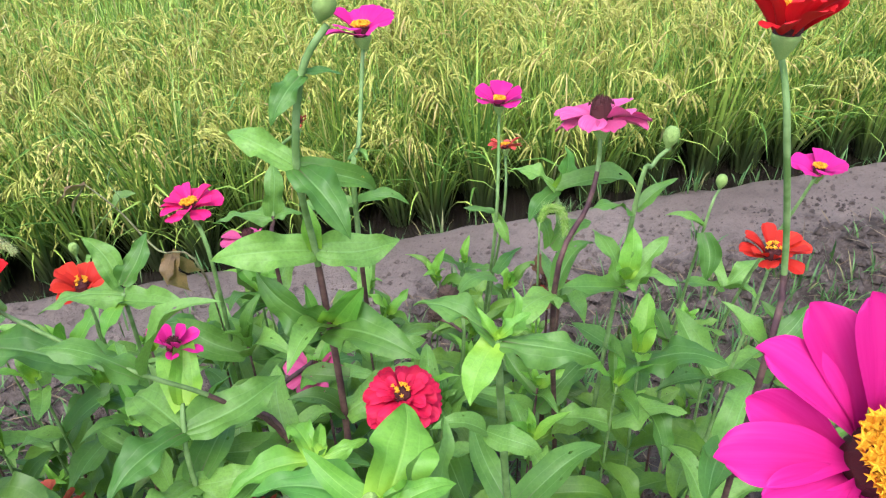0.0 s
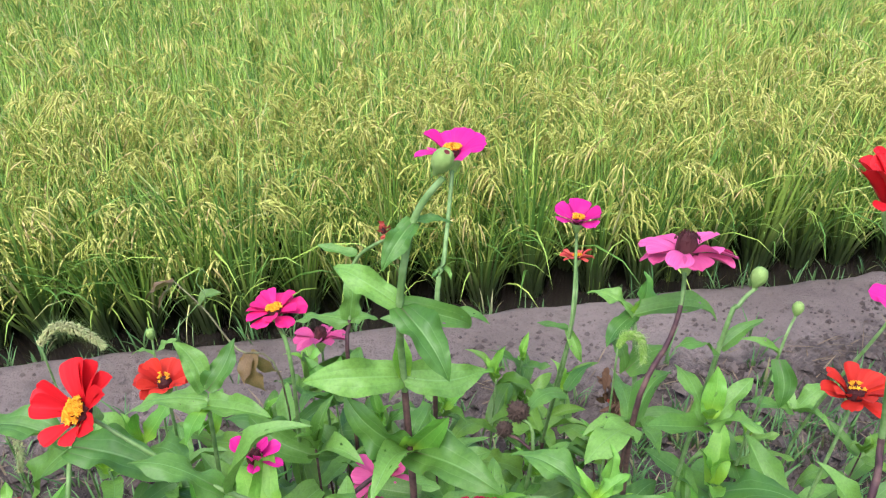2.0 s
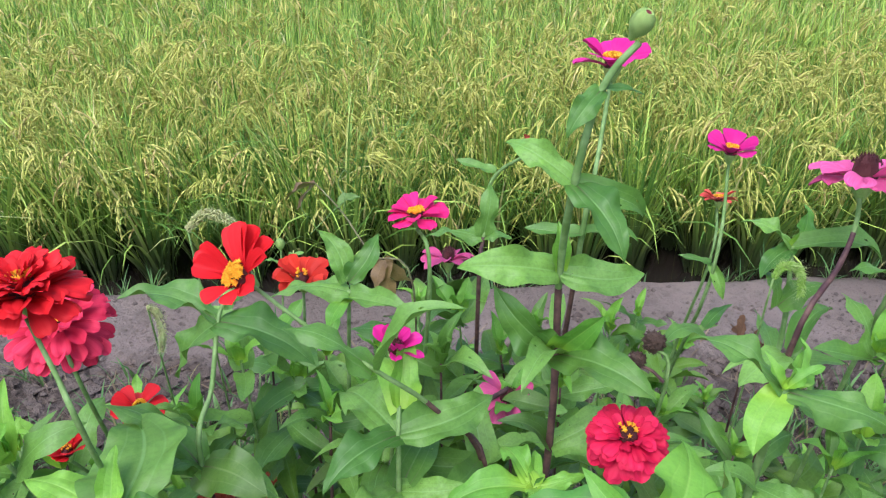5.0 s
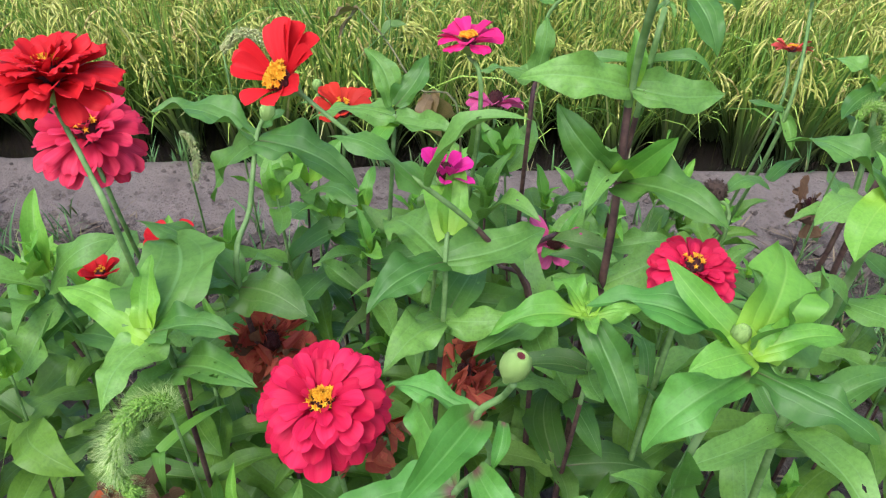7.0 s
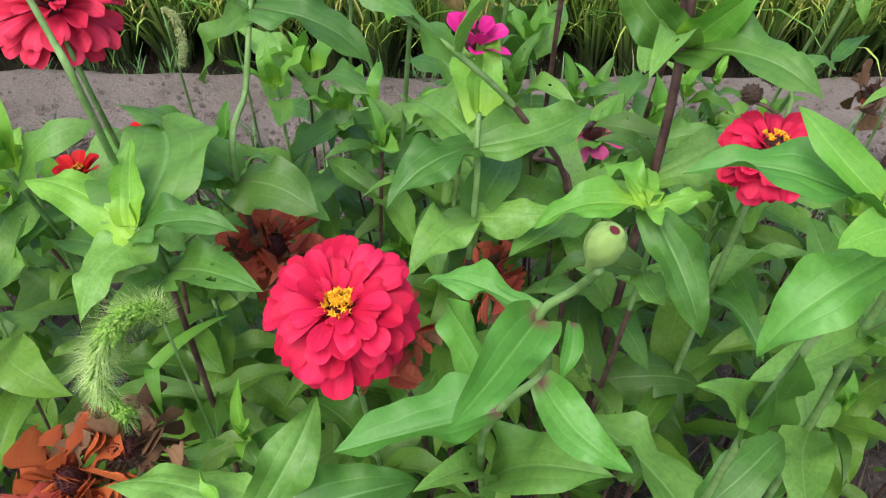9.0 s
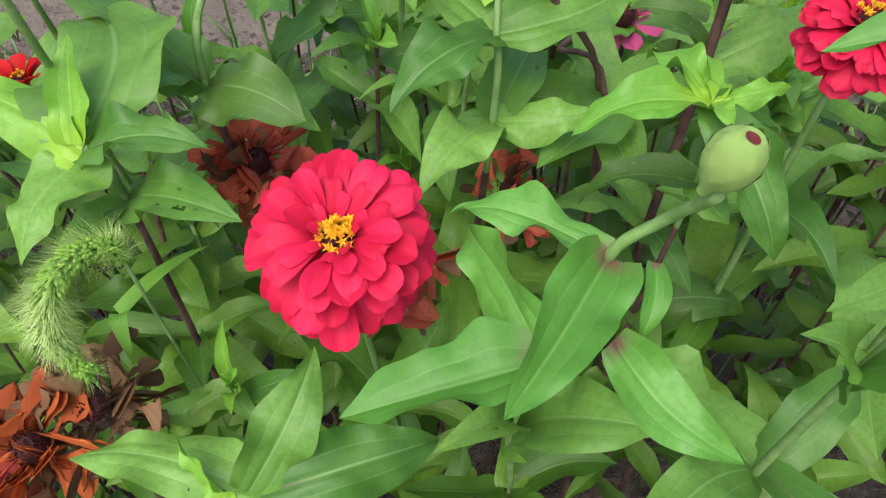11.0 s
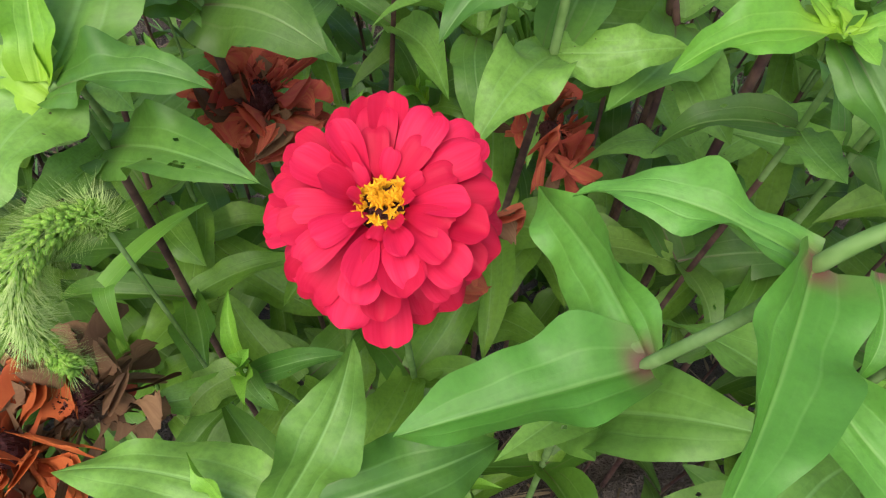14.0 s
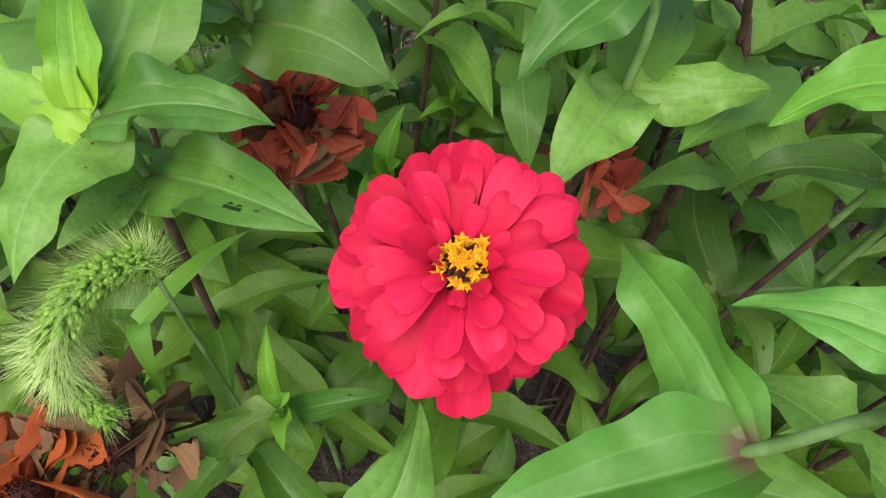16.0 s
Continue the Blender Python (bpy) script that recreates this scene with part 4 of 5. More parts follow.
# stem behind it with four spread leaves
p = zinnia((-0.14, 0.66), [(-0.145, 0.65, 0.50), (-0.140, 0.587, 0.789), (-0.135, 0.633, 0.834), (-0.133, 0.676, 0.875), (-0.126, 0.687, 0.889)], 0.90, 0.0023)
leaf(p, (-0.140, 0.587, 0.789), (-0.075, 0.570, 0.767), 0.48, "leaf", 0, shape="eaten", label="green leaf eaten into holes")
leaf(p, (-0.140, 0.587, 0.789), (-0.227, 0.622, 0.827), 0.42, "leaf", 10, shape=3, big=True)
leaf(p, (-0.140, 0.587, 0.789), (-0.078, 0.552, 0.791), 0.55, "old", 10)
leaf(p, (-0.140, 0.587, 0.789), (-0.162, 0.555, 0.803), 0.5, "leaf", 0)
leaf(p, (-0.133, 0.675, 0.874), (-0.226, 0.695, 0.886), 0.38, "leaf", 20, shape=0, big=True)
leaf(p, (-0.133, 0.675, 0.874), (-0.046, 0.644, 0.846), 0.42, "leaf", 0, big=True)
leaf(p, (-0.133, 0.675, 0.874), (-0.177, 0.668, 0.815), 0.42, "leaf", 0)
leaf(p, (-0.129, 0.682, 0.882), (-0.110, 0.690, 0.893), 0.5, "leaf", 0)
bud(p, (-0.124, 0.689, 0.891), (0, 0, 1), 0.0075, "closed yellow-green zinnia bud", GREEN_BUD)

# middle shoot with broad crossing leaves
p = zinnia((0.01, 0.62), [(0.01, 0.61, 0.45), (0.025, 0.567, 0.776), (0.026, 0.584, 0.823), (0.027, 0.600, 0.838)], 0.86, 0.0023)
leaf(p, (0.026, 0.584, 0.823), (-0.030, 0.532, 0.813), 0.46, "leaf", 5, shape=1, big=True)
leaf(p, (0.026, 0.584, 0.823), (0.106, 0.628, 0.823), 0.44, "leaf", 10, shape=0, big=True)
leaf(p, (0.028, 0.598, 0.837), (0.032, 0.658, 0.870), 0.42, "young", 20, up=(0, -1, 0.45), shape=2, big=True)
leaf(p, (0.028, 0.598, 0.837), (0.008, 0.658, 0.842), 0.5, "young", 20, up=(0, -1, 0.45))
leaf(p, (0.026, 0.584, 0.823), (-0.025, 0.652, 0.807), 0.5, "leaf", 0, big=True)
leaf(p, (0.025, 0.567, 0.776), (-0.016, 0.503, 0.783), 0.46, "leaf", 0, shape=1, big=True)
leaf(p, (0.025, 0.567, 0.776), (0.086, 0.562, 0.783), 0.46, "leaf", 10, shape=3, big=True)
leaf(p, (0.025, 0.567, 0.776), (0.053, 0.646, 0.756), 0.5, "leaf", 0)
whorl(p, (0.01, 0.61, 0.58), (0, 0, 1), 0.10, "leaf", 2, 10, 5)
whorl(p, (0.01, 0.61, 0.48), (0, 0, 1), 0.09, "old", 1, 70, 0)

# dark branching stem with a pale shoot
p = zinnia((0.12, 0.64), [(0.11, 0.63, 0.50), (0.100, 0.618, 0.750), (0.073, 0.655, 0.760)], 1.2, 0.0024)
whorl(p, (0.100, 0.618, 0.750), (0, -0.1, 1), 0.075, "leaf", 2, 15, 5, 0.5)
leaf(p, (0.100, 0.618, 0.750), (0.049, 0.544, 0.760), 0.5, "leaf", 0)
single_flower(p, (0.130, 0.725, 0.734), (0.25, -0.45, 0.86), 0.033, "faded pink", 10, 30, "dark", 5, "faded magenta zinnia flower with a dark cone", 0.9, 16, (2, 5, 6))
calyx_stalk(p, (0.073, 0.655, 0.760), (0.130, 0.725, 0.744), 0.0022, 0.0026, STEM_DARK)
leaf(p, (0.165, 0.652, 0.784), (0.119, 0.673, 0.777), 0.55, "old", 0)

# pale shoot beside the bud
p = zinnia((0.13, 0.57), [(0.13, 0.56, 0.45), (0.136, 0.529, 0.764), (0.129, 0.526, 0.818)], 0.9, 0.0020)
leaf(p, (0.129, 0.526, 0.822), (0.059, 0.512, 0.815), 0.36, "young", 6, shape=0, big=True)
leaf(p, (0.129, 0.526, 0.822), (0.170, 0.537, 0.822), 0.34, "young", 0, shape=3, big=True)
leaf(p, (0.129, 0.526, 0.822), (0.135, 0.565, 0.821), 0.34, "young", 0, up=(0, -1, 0.45), shape=2, big=True)
leaf(p, (0.129, 0.526, 0.822), (0.108, 0.580, 0.808), 0.36, "young", 10, shape=1, big=True)
leaf(p, (0.129, 0.526, 0.822), (0.170, 0.528, 0.800), 0.40, "leaf", 0, big=True)
leaf(p, (0.129, 0.526, 0.822), (0.158, 0.466, 0.772), 0.36, "leaf", 12, shape=1, big=True)
leaf(p, (0.129, 0.526, 0.822), (0.130, 0.500, 0.830), 0.42, "young", 0)
leaf(p, (0.136, 0.529, 0.764), (0.075, 0.537, 0.738), 0.44, "old", 12, shape=3)
leaf(p, (0.136, 0.529, 0.764), (0.141, 0.489, 0.774), 0.5, "leaf", 0)
leaf(p, (0.136, 0.529, 0.764), (0.118, 0.562, 0.749), 0.5, "leaf", 0)
whorl(p, (0.13, 0.56, 0.60), (0, 0, 1), 0.09, "old", 2, 10, 0)
whorl(p, (0.13, 0.56, 0.50), (0, 0, 1), 0.09, "leaf", 1, 60, 0)

# the large bright shoot close to the camera's way
p = zinnia((0.17, 0.42), [(0.165, 0.41, 0.50), (0.155, 0.385, 0.80), (0.168, 0.375, 0.944)], 0.6, 0.0026)
leaf(p, (0.168, 0.375, 0.944), (0.192, 0.433, 0.962), 0.62, "young", 6, up=(0, -1, 0.45), shape=1, big=True)
leaf(p, (0.168, 0.375, 0.944), (0.099, 0.408, 0.940), 0.36, "purple", 12, shape=0, big=True)
leaf(p, (0.169, 0.371, 0.938), (0.123, 0.353, 0.899), 0.42, "purple", 10, shape=1, big=True)
leaf(p, (0.169, 0.371, 0.938), (0.216, 0.339, 0.928), 0.40, "leaf", -10, shape=3, big=True)
leaf(p, (0.168, 0.375, 0.944), (0.210, 0.380, 0.949), 0.40, "young", 0, shape=1, big=True)
leaf(p, (0.168, 0.375, 0.944), (0.213, 0.423, 0.956), 0.50, "leaf", 20, up=(0, -1, 0.45), shape=0, big=True)
leaf(p, (0.168, 0.375, 0.944), (0.132, 0.407, 0.971), 0.34, "young", 20, up=(0, -1, 0.45))
leaf(p, (0.168, 0.375, 0.944), (0.184, 0.384, 0.955), 0.36, "young", 0)
leaf(p, (0.168, 0.375, 0.944), (0.134, 0.355, 0.952), 0.44, "young", 0)
bud(p, (0.163, 0.380, 0.951), (0, -0.2, 1), 0.0048, "tiny green flower bud in the heart of a shoot", GREEN_BUD)
leaf(p, (0.155, 0.388, 0.80), (0.120, 0.381, 0.842), 0.42, "leaf", 0, big=True)
leaf(p, (0.155, 0.388, 0.80), (0.153, 0.373, 0.875), 0.42, "leaf", 0, big=True)
whorl(p, (0.16, 0.40, 0.68), (0, 0, 1), 0.10, "leaf", 2, 50, 5)
whorl(p, (0.163, 0.405, 0.56), (0, 0, 1), 0.10, "old", 1, 10, 5)

# the tall stalk with a bud
p = zinnia((0.15, 0.62), [(0.145, 0.612, 0.45), (0.155, 0.612, 0.778), (0.155, 0.615, 0.878), (0.154, 0.620, 0.953), (0.152, 0.583, 1.046), (0.165, 0.586, 1.109), (0.185, 0.587, 1.137)], 0.82, 0.0030,
           "tall zinnia plant with drooping leaves and a green bud on top")
bud(p, (0.185, 0.587, 1.149), (0.35, -0.4, 0.9), 0.0078)
leaf(p, (0.165, 0.586, 1.109), (0.141, 0.565, 1.085), 0.42, "leaf", 20, up=(0, -1, 0.45), shape=1, big=True)
leaf(p, (0.165, 0.586, 1.109), (0.191, 0.582, 1.106), 0.42, "leaf", 0, shape=0)
leaf(p, (0.152, 0.583, 1.046), (0.179, 0.538, 1.011), 0.44, "leaf", -20, up=(0, -1, 0.45), shape=1, big=True)
leaf(p, (0.152, 0.583, 1.046), (0.109, 0.618, 1.061), 0.36, "leaf", 0, up=(0, -0.8, 0.8), shape=1, big=True)
leaf(p, (0.152, 0.583, 1.046), (0.204, 0.594, 1.013), 0.36, "leaf", 0, up=(0, -0.8, 0.8))
leaf(p, (0.154, 0.620, 0.953), (0.075, 0.622, 0.957), 0.40, "leaf", 0, up=(0, -0.8, 0.8), shape=1, big=True)
leaf(p, (0.154, 0.620, 0.953), (0.222, 0.627, 0.945), 0.46, "leaf", 0, up=(0, -0.7, 0.8), shape=0, big=True)
leaf(p, (0.154, 0.620, 0.953), (0.152, 0.632, 0.991), 0.5, "young", 20, up=(0, -1, 0.45))
leaf(p, (0.155, 0.615, 0.878), (0.105, 0.632, 0.934), 0.44, "leaf", -20, up=(0, -1, 0.45), shape=1, big=True)
leaf(p, (0.155, 0.615, 0.878), (0.186, 0.595, 0.928), 0.50, "young", 0, up=(0, -1, 0.45), shape=2, big=True)
leaf(p, (0.155, 0.615, 0.878), (0.221, 0.552, 0.881), 0.44, "leaf", 10, shape=1, big=True)
leaf(p, (0.155, 0.615, 0.878), (0.119, 0.549, 0.895), 0.44, "leaf", 0)
leaf(p, (0.155, 0.612, 0.778), (0.225, 0.636, 0.801), 0.48, "leaf", 0, big=True)
leaf(p, (0.155, 0.612, 0.778), (0.108, 0.612, 0.808), 0.55, "old", 0)
whorl(p, (0.145, 0.61, 0.64), (0, 0, 1), 0.09, "leaf", 2, 25, 5)

# the second scarlet flower, seen through the bright shoot
p = zinnia((0.20, 0.58), [(0.20, 0.575, 0.5), (0.203, 0.556, 0.825)], 0.5, 0.0030, "zinnia plant with a scarlet double flower")
double_flower(p, (0.203, 0.552, 0.846), (-0.05, -0.20, 0.97), 0.033, "rose red", FULL_RINGS, "few", 31, "scarlet double zinnia flower seen from the side", 0.0, 1.0)
whorl(p, (0.20, 0.57, 0.70), (0, 0, 1), 0.08, "leaf", 2, 15, 15)
whorl(p, (0.20, 0.575, 0.58), (0, 0, 1), 0.09, "leaf", 1, 60, 5)

# shoot with bright heart, middle of the bed
p = zinnia((0.30, 0.52), [(0.29, 0.51, 0.5), (0.27, 0.49, 0.80), (0.255, 0.457, 0.975)], 0.5, 0.0033)
leaf(p, (0.255, 0.457, 0.975), (0.210, 0.493, 0.984), 0.36, "leaf", 12, shape=1, big=True)
leaf(p, (0.255, 0.457, 0.975), (0.318, 0.446, 0.952), 0.36, "leaf", 0, shape=3, big=True)
leaf(p, (0.255, 0.457, 0.975), (0.274, 0.487, 0.989), 0.46, "young", 20, up=(0, -1, 0.45), shape=0, big=True)
leaf(p, (0.255, 0.457, 0.975), (0.245, 0.470, 0.993), 0.30, "young", 20, up=(0, -1, 0.45))
leaf(p, (0.255, 0.457, 0.975), (0.278, 0.462, 0.987), 0.30, "young", -20)
leaf(p, (0.255, 0.457, 0.975), (0.229, 0.425, 0.957), 0.5, "young", 0)
leaf(p, (0.241, 0.435, 0.922), (0.206, 0.436, 0.932), 0.5, "leaf", 0)
leaf(p, (0.241, 0.435, 0.922), (0.271, 0.414, 0.917), 0.5, "leaf", 0)
whorl(p, (0.28, 0.50, 0.74), (0, 0, 1), 0.10, "leaf", 2, 30, 10)
whorl(p, (0.285, 0.505, 0.62), (0, 0, 1), 0.10, "leaf", 1, 80, 5)

# plant with the broad upright leaf, and the faded flower on its dark stalk
p = zinnia((0.40, 0.76), [(0.395, 0.755, 0.5), (0.398, 0.721, 0.774), (0.402, 0.753, 0.891)], 0.85, 0.0030)
leaf(p, (0.402, 0.753, 0.891), (0.424, 0.790, 0.918), 0.50, "young", 20, up=(0, -1, 0.45), shape=0, big=True)
leaf(p, (0.402, 0.753, 0.891), (0.359, 0.780, 0.904), 0.42, "leaf", 10, shape=1, big=True)
leaf(p, (0.402, 0.753, 0.891), (0.494, 0.751, 0.871), 0.36, "leaf", 0, shape=3)
leaf(p, (0.402, 0.753, 0.891), (0.364, 0.725, 0.874), 0.44, "leaf", 0)
leaf(p, (0.387, 0.725, 0.842), (0.368, 0.747, 0.872), 0.5, "leaf", 0)
leaf(p, (0.387, 0.725, 0.842), (0.433, 0.730, 0.860), 0.5, "leaf", 0)
whorl(p, (0.398, 0.721, 0.774), (0, 0, 1), 0.075, "leaf", 2, 20, 10)
whorl(p, (0.395, 0.755, 0.62), (0, 0, 1), 0.08, "old", 2, 60, 0)

p = zinnia((0.41, 0.71), [(0.40, 0.71, 0.5), (0.362, 0.642, 0.850), (0.404, 0.676, 0.916), (0.419, 0.693, 0.947), (0.429, 0.717, 0.969)], 0.975, 0.0026, "zinnia plant with a fading pink flower on a dark stalk")
single_flower(p, (0.429, 0.717, 0.983), (0.02, 0.22, 1.0), 0.0455, "faded pink", 14, 12, "dark", 12, "fading pink zinnia flower with a tall dark cone", 1.35, 10)
whorl(p, (0.362, 0.642, 0.850), (0, 0, 1), 0.07, "leaf", 1, 40, 10)
whorl(p, (0.40, 0.71, 0.58), (0, 0, 1), 0.08, "leaf", 2, 10, 5)

# the tall magenta flower
p = zinnia((0.20, 0.86), [(0.20, 0.85, 0.5), (0.197, 0.747, 0.914), (0.211, 0.778, 0.968), (0.229, 0.830, 1.037)], 0.8, 0.0026, "tall zinnia plant with a magenta flower")
single_flower(p, (0.229, 0.830, 1.051), (-0.04, 0.02, 1.0), 0.0385, "magenta", 8, 36, "ring", 3, "magenta single zinnia flower with yellow florets", 1.12, 5)
leaf(p, (0.197, 0.747, 0.914), (0.248, 0.737, 0.909), 0.36, "leaf", 0, shape=3)
leaf(p, (0.197, 0.747, 0.914), (0.143, 0.756, 0.916), 0.36, "leaf", 0)
leaf(p, (0.208, 0.773, 0.958), (0.196, 0.769, 0.949), 0.4, "leaf", 0)
leaf(p, (0.208, 0.773, 0.958), (0.215, 0.765, 0.946), 0.4, "leaf", 0)
whorl(p, (0.20, 0.85, 0.62), (0, 0, 1), 0.085, "leaf", 2, 20, 5)
whorl(p, (0.20, 0.85, 0.72), (0, 0, 1), 0.075, "leaf", 1, 70, 5)

# magenta flower with a coral one behind
p = zinnia((0.36, 0.93), [(0.36, 0.92, 0.5), (0.352, 0.805, 0.819), (0.377, 0.875, 0.923)], 0.6, 0.0022, "slender zinnia plant with a bright magenta flower")
single_flower(p, (0.377, 0.875, 0.939), (0.02, -0.02, 1.0), 0.0305, "magenta", 8, 32, "ring", 7, "bright magenta single zinnia flower with a yellow ring", 1.2, 6)
leaf(p, (0.354, 0.815, 0.835), (0.365, 0.793, 0.802), 0.4, "leaf", 40)
leaf(p, (0.354, 0.815, 0.835), (0.320, 0.824, 0.841), 0.3, "leaf", 0)
whorl(p, (0.344, 0.779, 0.775), (0, 0, 1), 0.06, "leaf", 1, 50, 10)
whorl(p, (0.36, 0.92, 0.58), (0, 0, 1), 0.07, "leaf", 2, 10, 5)
p = zinnia((0.38, 0.97), [(0.38, 0.965, 0.5), (0.395, 0.917, 0.768), (0.409, 0.958, 0.826)], 0.6, 0.0020, "slender zinnia plant with a small coral flower")
single_flower(p, (0.409, 0.958, 0.838), (0.0, 0.30, 1.0), 0.023, "coral", 13, 22, "full", 8, "small coral zinnia flower seen from the side", 1.0, 8)
whorl(p, (0.38, 0.965, 0.56), (0, 0, 1), 0.07, "leaf", 2, 10, 5)

# buds on long stalks
p = zinnia((0.44, 0.72), [(0.44, 0.71, 0.5), (0.433, 0.642, 0.924), (0.455, 0.659, 0.958), (0.475, 0.669, 0.967)], 0.5, 0.0023, "zinnia plant with a closed bud on a curved stalk")
bud(p, (0.475, 0.669, 0.979), (0.2, 0.0, 1.0), 0.0078, "closed yellow-green zinnia bud", GREEN_BUD)
whorl(p, (0.433, 0.642, 0.924), (0, 0, 1), 0.05, "leaf", 1, 20, 10)
whorl(p, (0.416, 0.610, 0.869), (0, 0, 1), 0.07, "leaf", 2, 20, 25)
whorl(p, (0.417, 0.613, 0.873), (0, 0, 1), 0.045, "young", 1, 65, 60)
whorl(p, (0.44, 0.71, 0.60), (0, 0, 1), 0.08, "leaf", 2, 50, 5)
p = zinnia((0.60, 0.82), [(0.60, 0.82, 0.5), (0.606, 0.793, 0.781), (0.634, 0.817, 0.816)], 0.5, 0.0020, "slender zinnia plant with a small green bud")
bud(p, (0.634, 0.817, 0.826), (0.1, 0.0, 1.0), 0.0072, "closed yellow-green zinnia bud", GREEN_BUD)
leaf(p, (0.606, 0.793, 0.781), (0.562, 0.809, 0.796), 0.3, "leaf", 0)
leaf(p, (0.605, 0.790, 0.775), (0.599, 0.761, 0.726), 0.5, "leaf", 20)
whorl(p, (0.60, 0.82, 0.58), (0, 0, 1), 0.07, "leaf", 2, 15, 5)

# right side: orange-red flower, tall scarlet flower, pink flower
p = zinnia((0.57, 0.68), [(0.57, 0.67, 0.45), (0.604, 0.665, 0.812)], 0.5, 0.0024, "zinnia plant with an orange-red open flower")
single_flower(p, (0.604, 0.665, 0.828), (0.0, -0.05, 1.0), 0.038, "orange red", 13, 38, "few", 14, "orange-red zinnia flower with a dark and yellow center", 1.3, 9)
whorl(p, (0.57, 0.67, 0.66), (0, 0, 1), 0.085, "leaf", 2, 15, 12)
whorl(p, (0.57, 0.67, 0.52), (0, 0, 1), 0.085, "leaf", 1, 60, 5)
p = zinnia((0.47, 0.50), [(0.475, 0.50, 0.45), (0.460, 0.470, 0.881), (0.486, 0.504, 0.943), (0.449, 0.492, 1.077), (0.457, 0.520, 1.105)], 0.85, 0.0026, "tall zinnia plant with a scarlet flower on a long stalk")
single_flower(p, (0.457, 0.520, 1.125), (0.05, 0.02, 1.0), 0.040, "scarlet", 13, 54, "few", 15, "scarlet zinnia flower with yellow florets, seen from below the rim", 1.25, 9)
leaf(p, (0.466, 0.478, 0.895), (0.438, 0.503, 0.929), 0.36, "leaf", 0)
leaf(p, (0.466, 0.478, 0.895), (0.502, 0.489, 0.922), 0.40, "leaf", 0)
whorl(p, (0.472, 0.50, 0.66), (0, 0, 1), 0.10, "leaf", 2, 15, 12)
whorl(p, (0.472, 0.50, 0.76), (0, 0, 1), 0.09, "leaf", 1, 60, 12)
p = zinnia((0.70, 0.86), [(0.70, 0.86, 0.5), (0.724, 0.785, 0.805), (0.747, 0.794, 0.825)], 0.4, 0.0022, "zinnia plant with a pink open flower")
single_flower(p, (0.749, 0.799, 0.831), (0.0, 0.0, 1.0), 0.034, "magenta", 7, 32, "ring", 16, "pink single zinnia flower with a yellow center", 1.15, 6)
whorl(p, (0.70, 0.86, 0.62), (0, 0, 1), 0.08, "leaf", 2, 15, 12)

# crimson flower and its neighbours
p = zinnia((0.03, 0.86), [(0.03, 0.85, 0.5), (0.053, 0.755, 0.858), (0.041, 0.791, 0.898)], 0.5, 0.0024, "zinnia plant with a crimson open flower")
single_flower(p, (0.041, 0.791, 0.914), (-0.06, -0.06, 1.0), 0.0305, "crimson", 11, 20, "full", 17, "crimson single zinnia flower with a yellow disc", 1.35, 5)
whorl(p, (0.03, 0.85, 0.70), (0, 0, 1), 0.08, "leaf", 2, 25, 12)
whorl(p, (0.03, 0.85, 0.58), (0, 0, 1), 0.085, "leaf", 2, 60, 5)
p = zinnia((0.10, 0.90), [(0.105, 0.88, 0.5), (0.106, 0.832, 0.805), (0.112, 0.857, 0.848), (0.123, 0.889, 0.903), (0.157, 0.862, 0.944)], 0.9, 0.0024, "zinnia plant with spread leaves and a withered bud")
leaf(p, (0.112, 0.857, 0.848), (0.045, 0.865, 0.845), 0.36, "leaf", 0, shape=3, big=True)
leaf(p, (0.112, 0.857, 0.848), (0.144, 0.853, 0.848), 0.36, "leaf", 0)
leaf(p, (0.112, 0.857, 0.848), (0.121, 0.888, 0.900), 0.36, "leaf", 20, up=(0, -1, 0.45), shape=2)
leaf(p, (0.127, 0.893, 0.911), (0.083, 0.906, 0.921), 0.36, "leaf", 0)
spent_flower(p, (0.157, 0.862, 0.954), (0.3, -0.2, 0.9), 0.012, "withered red", 9, 5, "small withered zinnia bud", 60)
whorl(p, (0.105, 0.88, 0.62), (0, 0, 1), 0.09, "leaf", 2, 20, 5)
p = zinnia((0.06, 0.96), [(0.065, 0.955, 0.45), (0.074, 0.913, 0.772)], 0.5, 0.0022, "zinnia plant with a faded pink flower turning brown")
single_flower(p, (0.074, 0.913, 0.788), (0.05, 0.28, 1.0), 0.0345, "faded pink", 13, 8, "dark", 19, "faded pink zinnia flower turning brown in the middle", 1.1, 12)
leaf(p, (0.065, 0.955, 0.68), (0.059, 0.871, 0.773), 0.6, "old", 0)
leaf(p, (0.065, 0.955, 0.68), (0.112, 0.893, 0.765), 0.6, "old", 0)
whorl(p, (0.065, 0.955, 0.56), (0, 0, 1), 0.08, "leaf", 2, 20, 5)

# orange-red flower and a pair of upright leaves
p = zinnia((-0.12, 0.90), [(-0.12, 0.89, 0.45), (-0.079, 0.787, 0.828)], 0.5, 0.0022, "zinnia plant with a small orange-red flower")
single_flower(p, (-0.079, 0.787, 0.842), (0.0, -0.15, 1.0), 0.033, "orange red", 12, 40, "few", 22, "orange-red zinnia flower with raised petals", 1.2, 10)
whorl(p, (-0.12, 0.89, 0.62), (0, 0, 1), 0.08, "leaf", 2, 20, 5)
p = zinnia((-0.05, 0.78), [(-0.05, 0.77, 0.5), (-0.021, 0.709, 0.880)], 0.5, 0.0026)
leaf(p, (-0.023, 0.713, 0.887), (-0.048, 0.741, 0.926), 0.44, "leaf", 20, up=(0, -1, 0.45), shape=0, big=True)
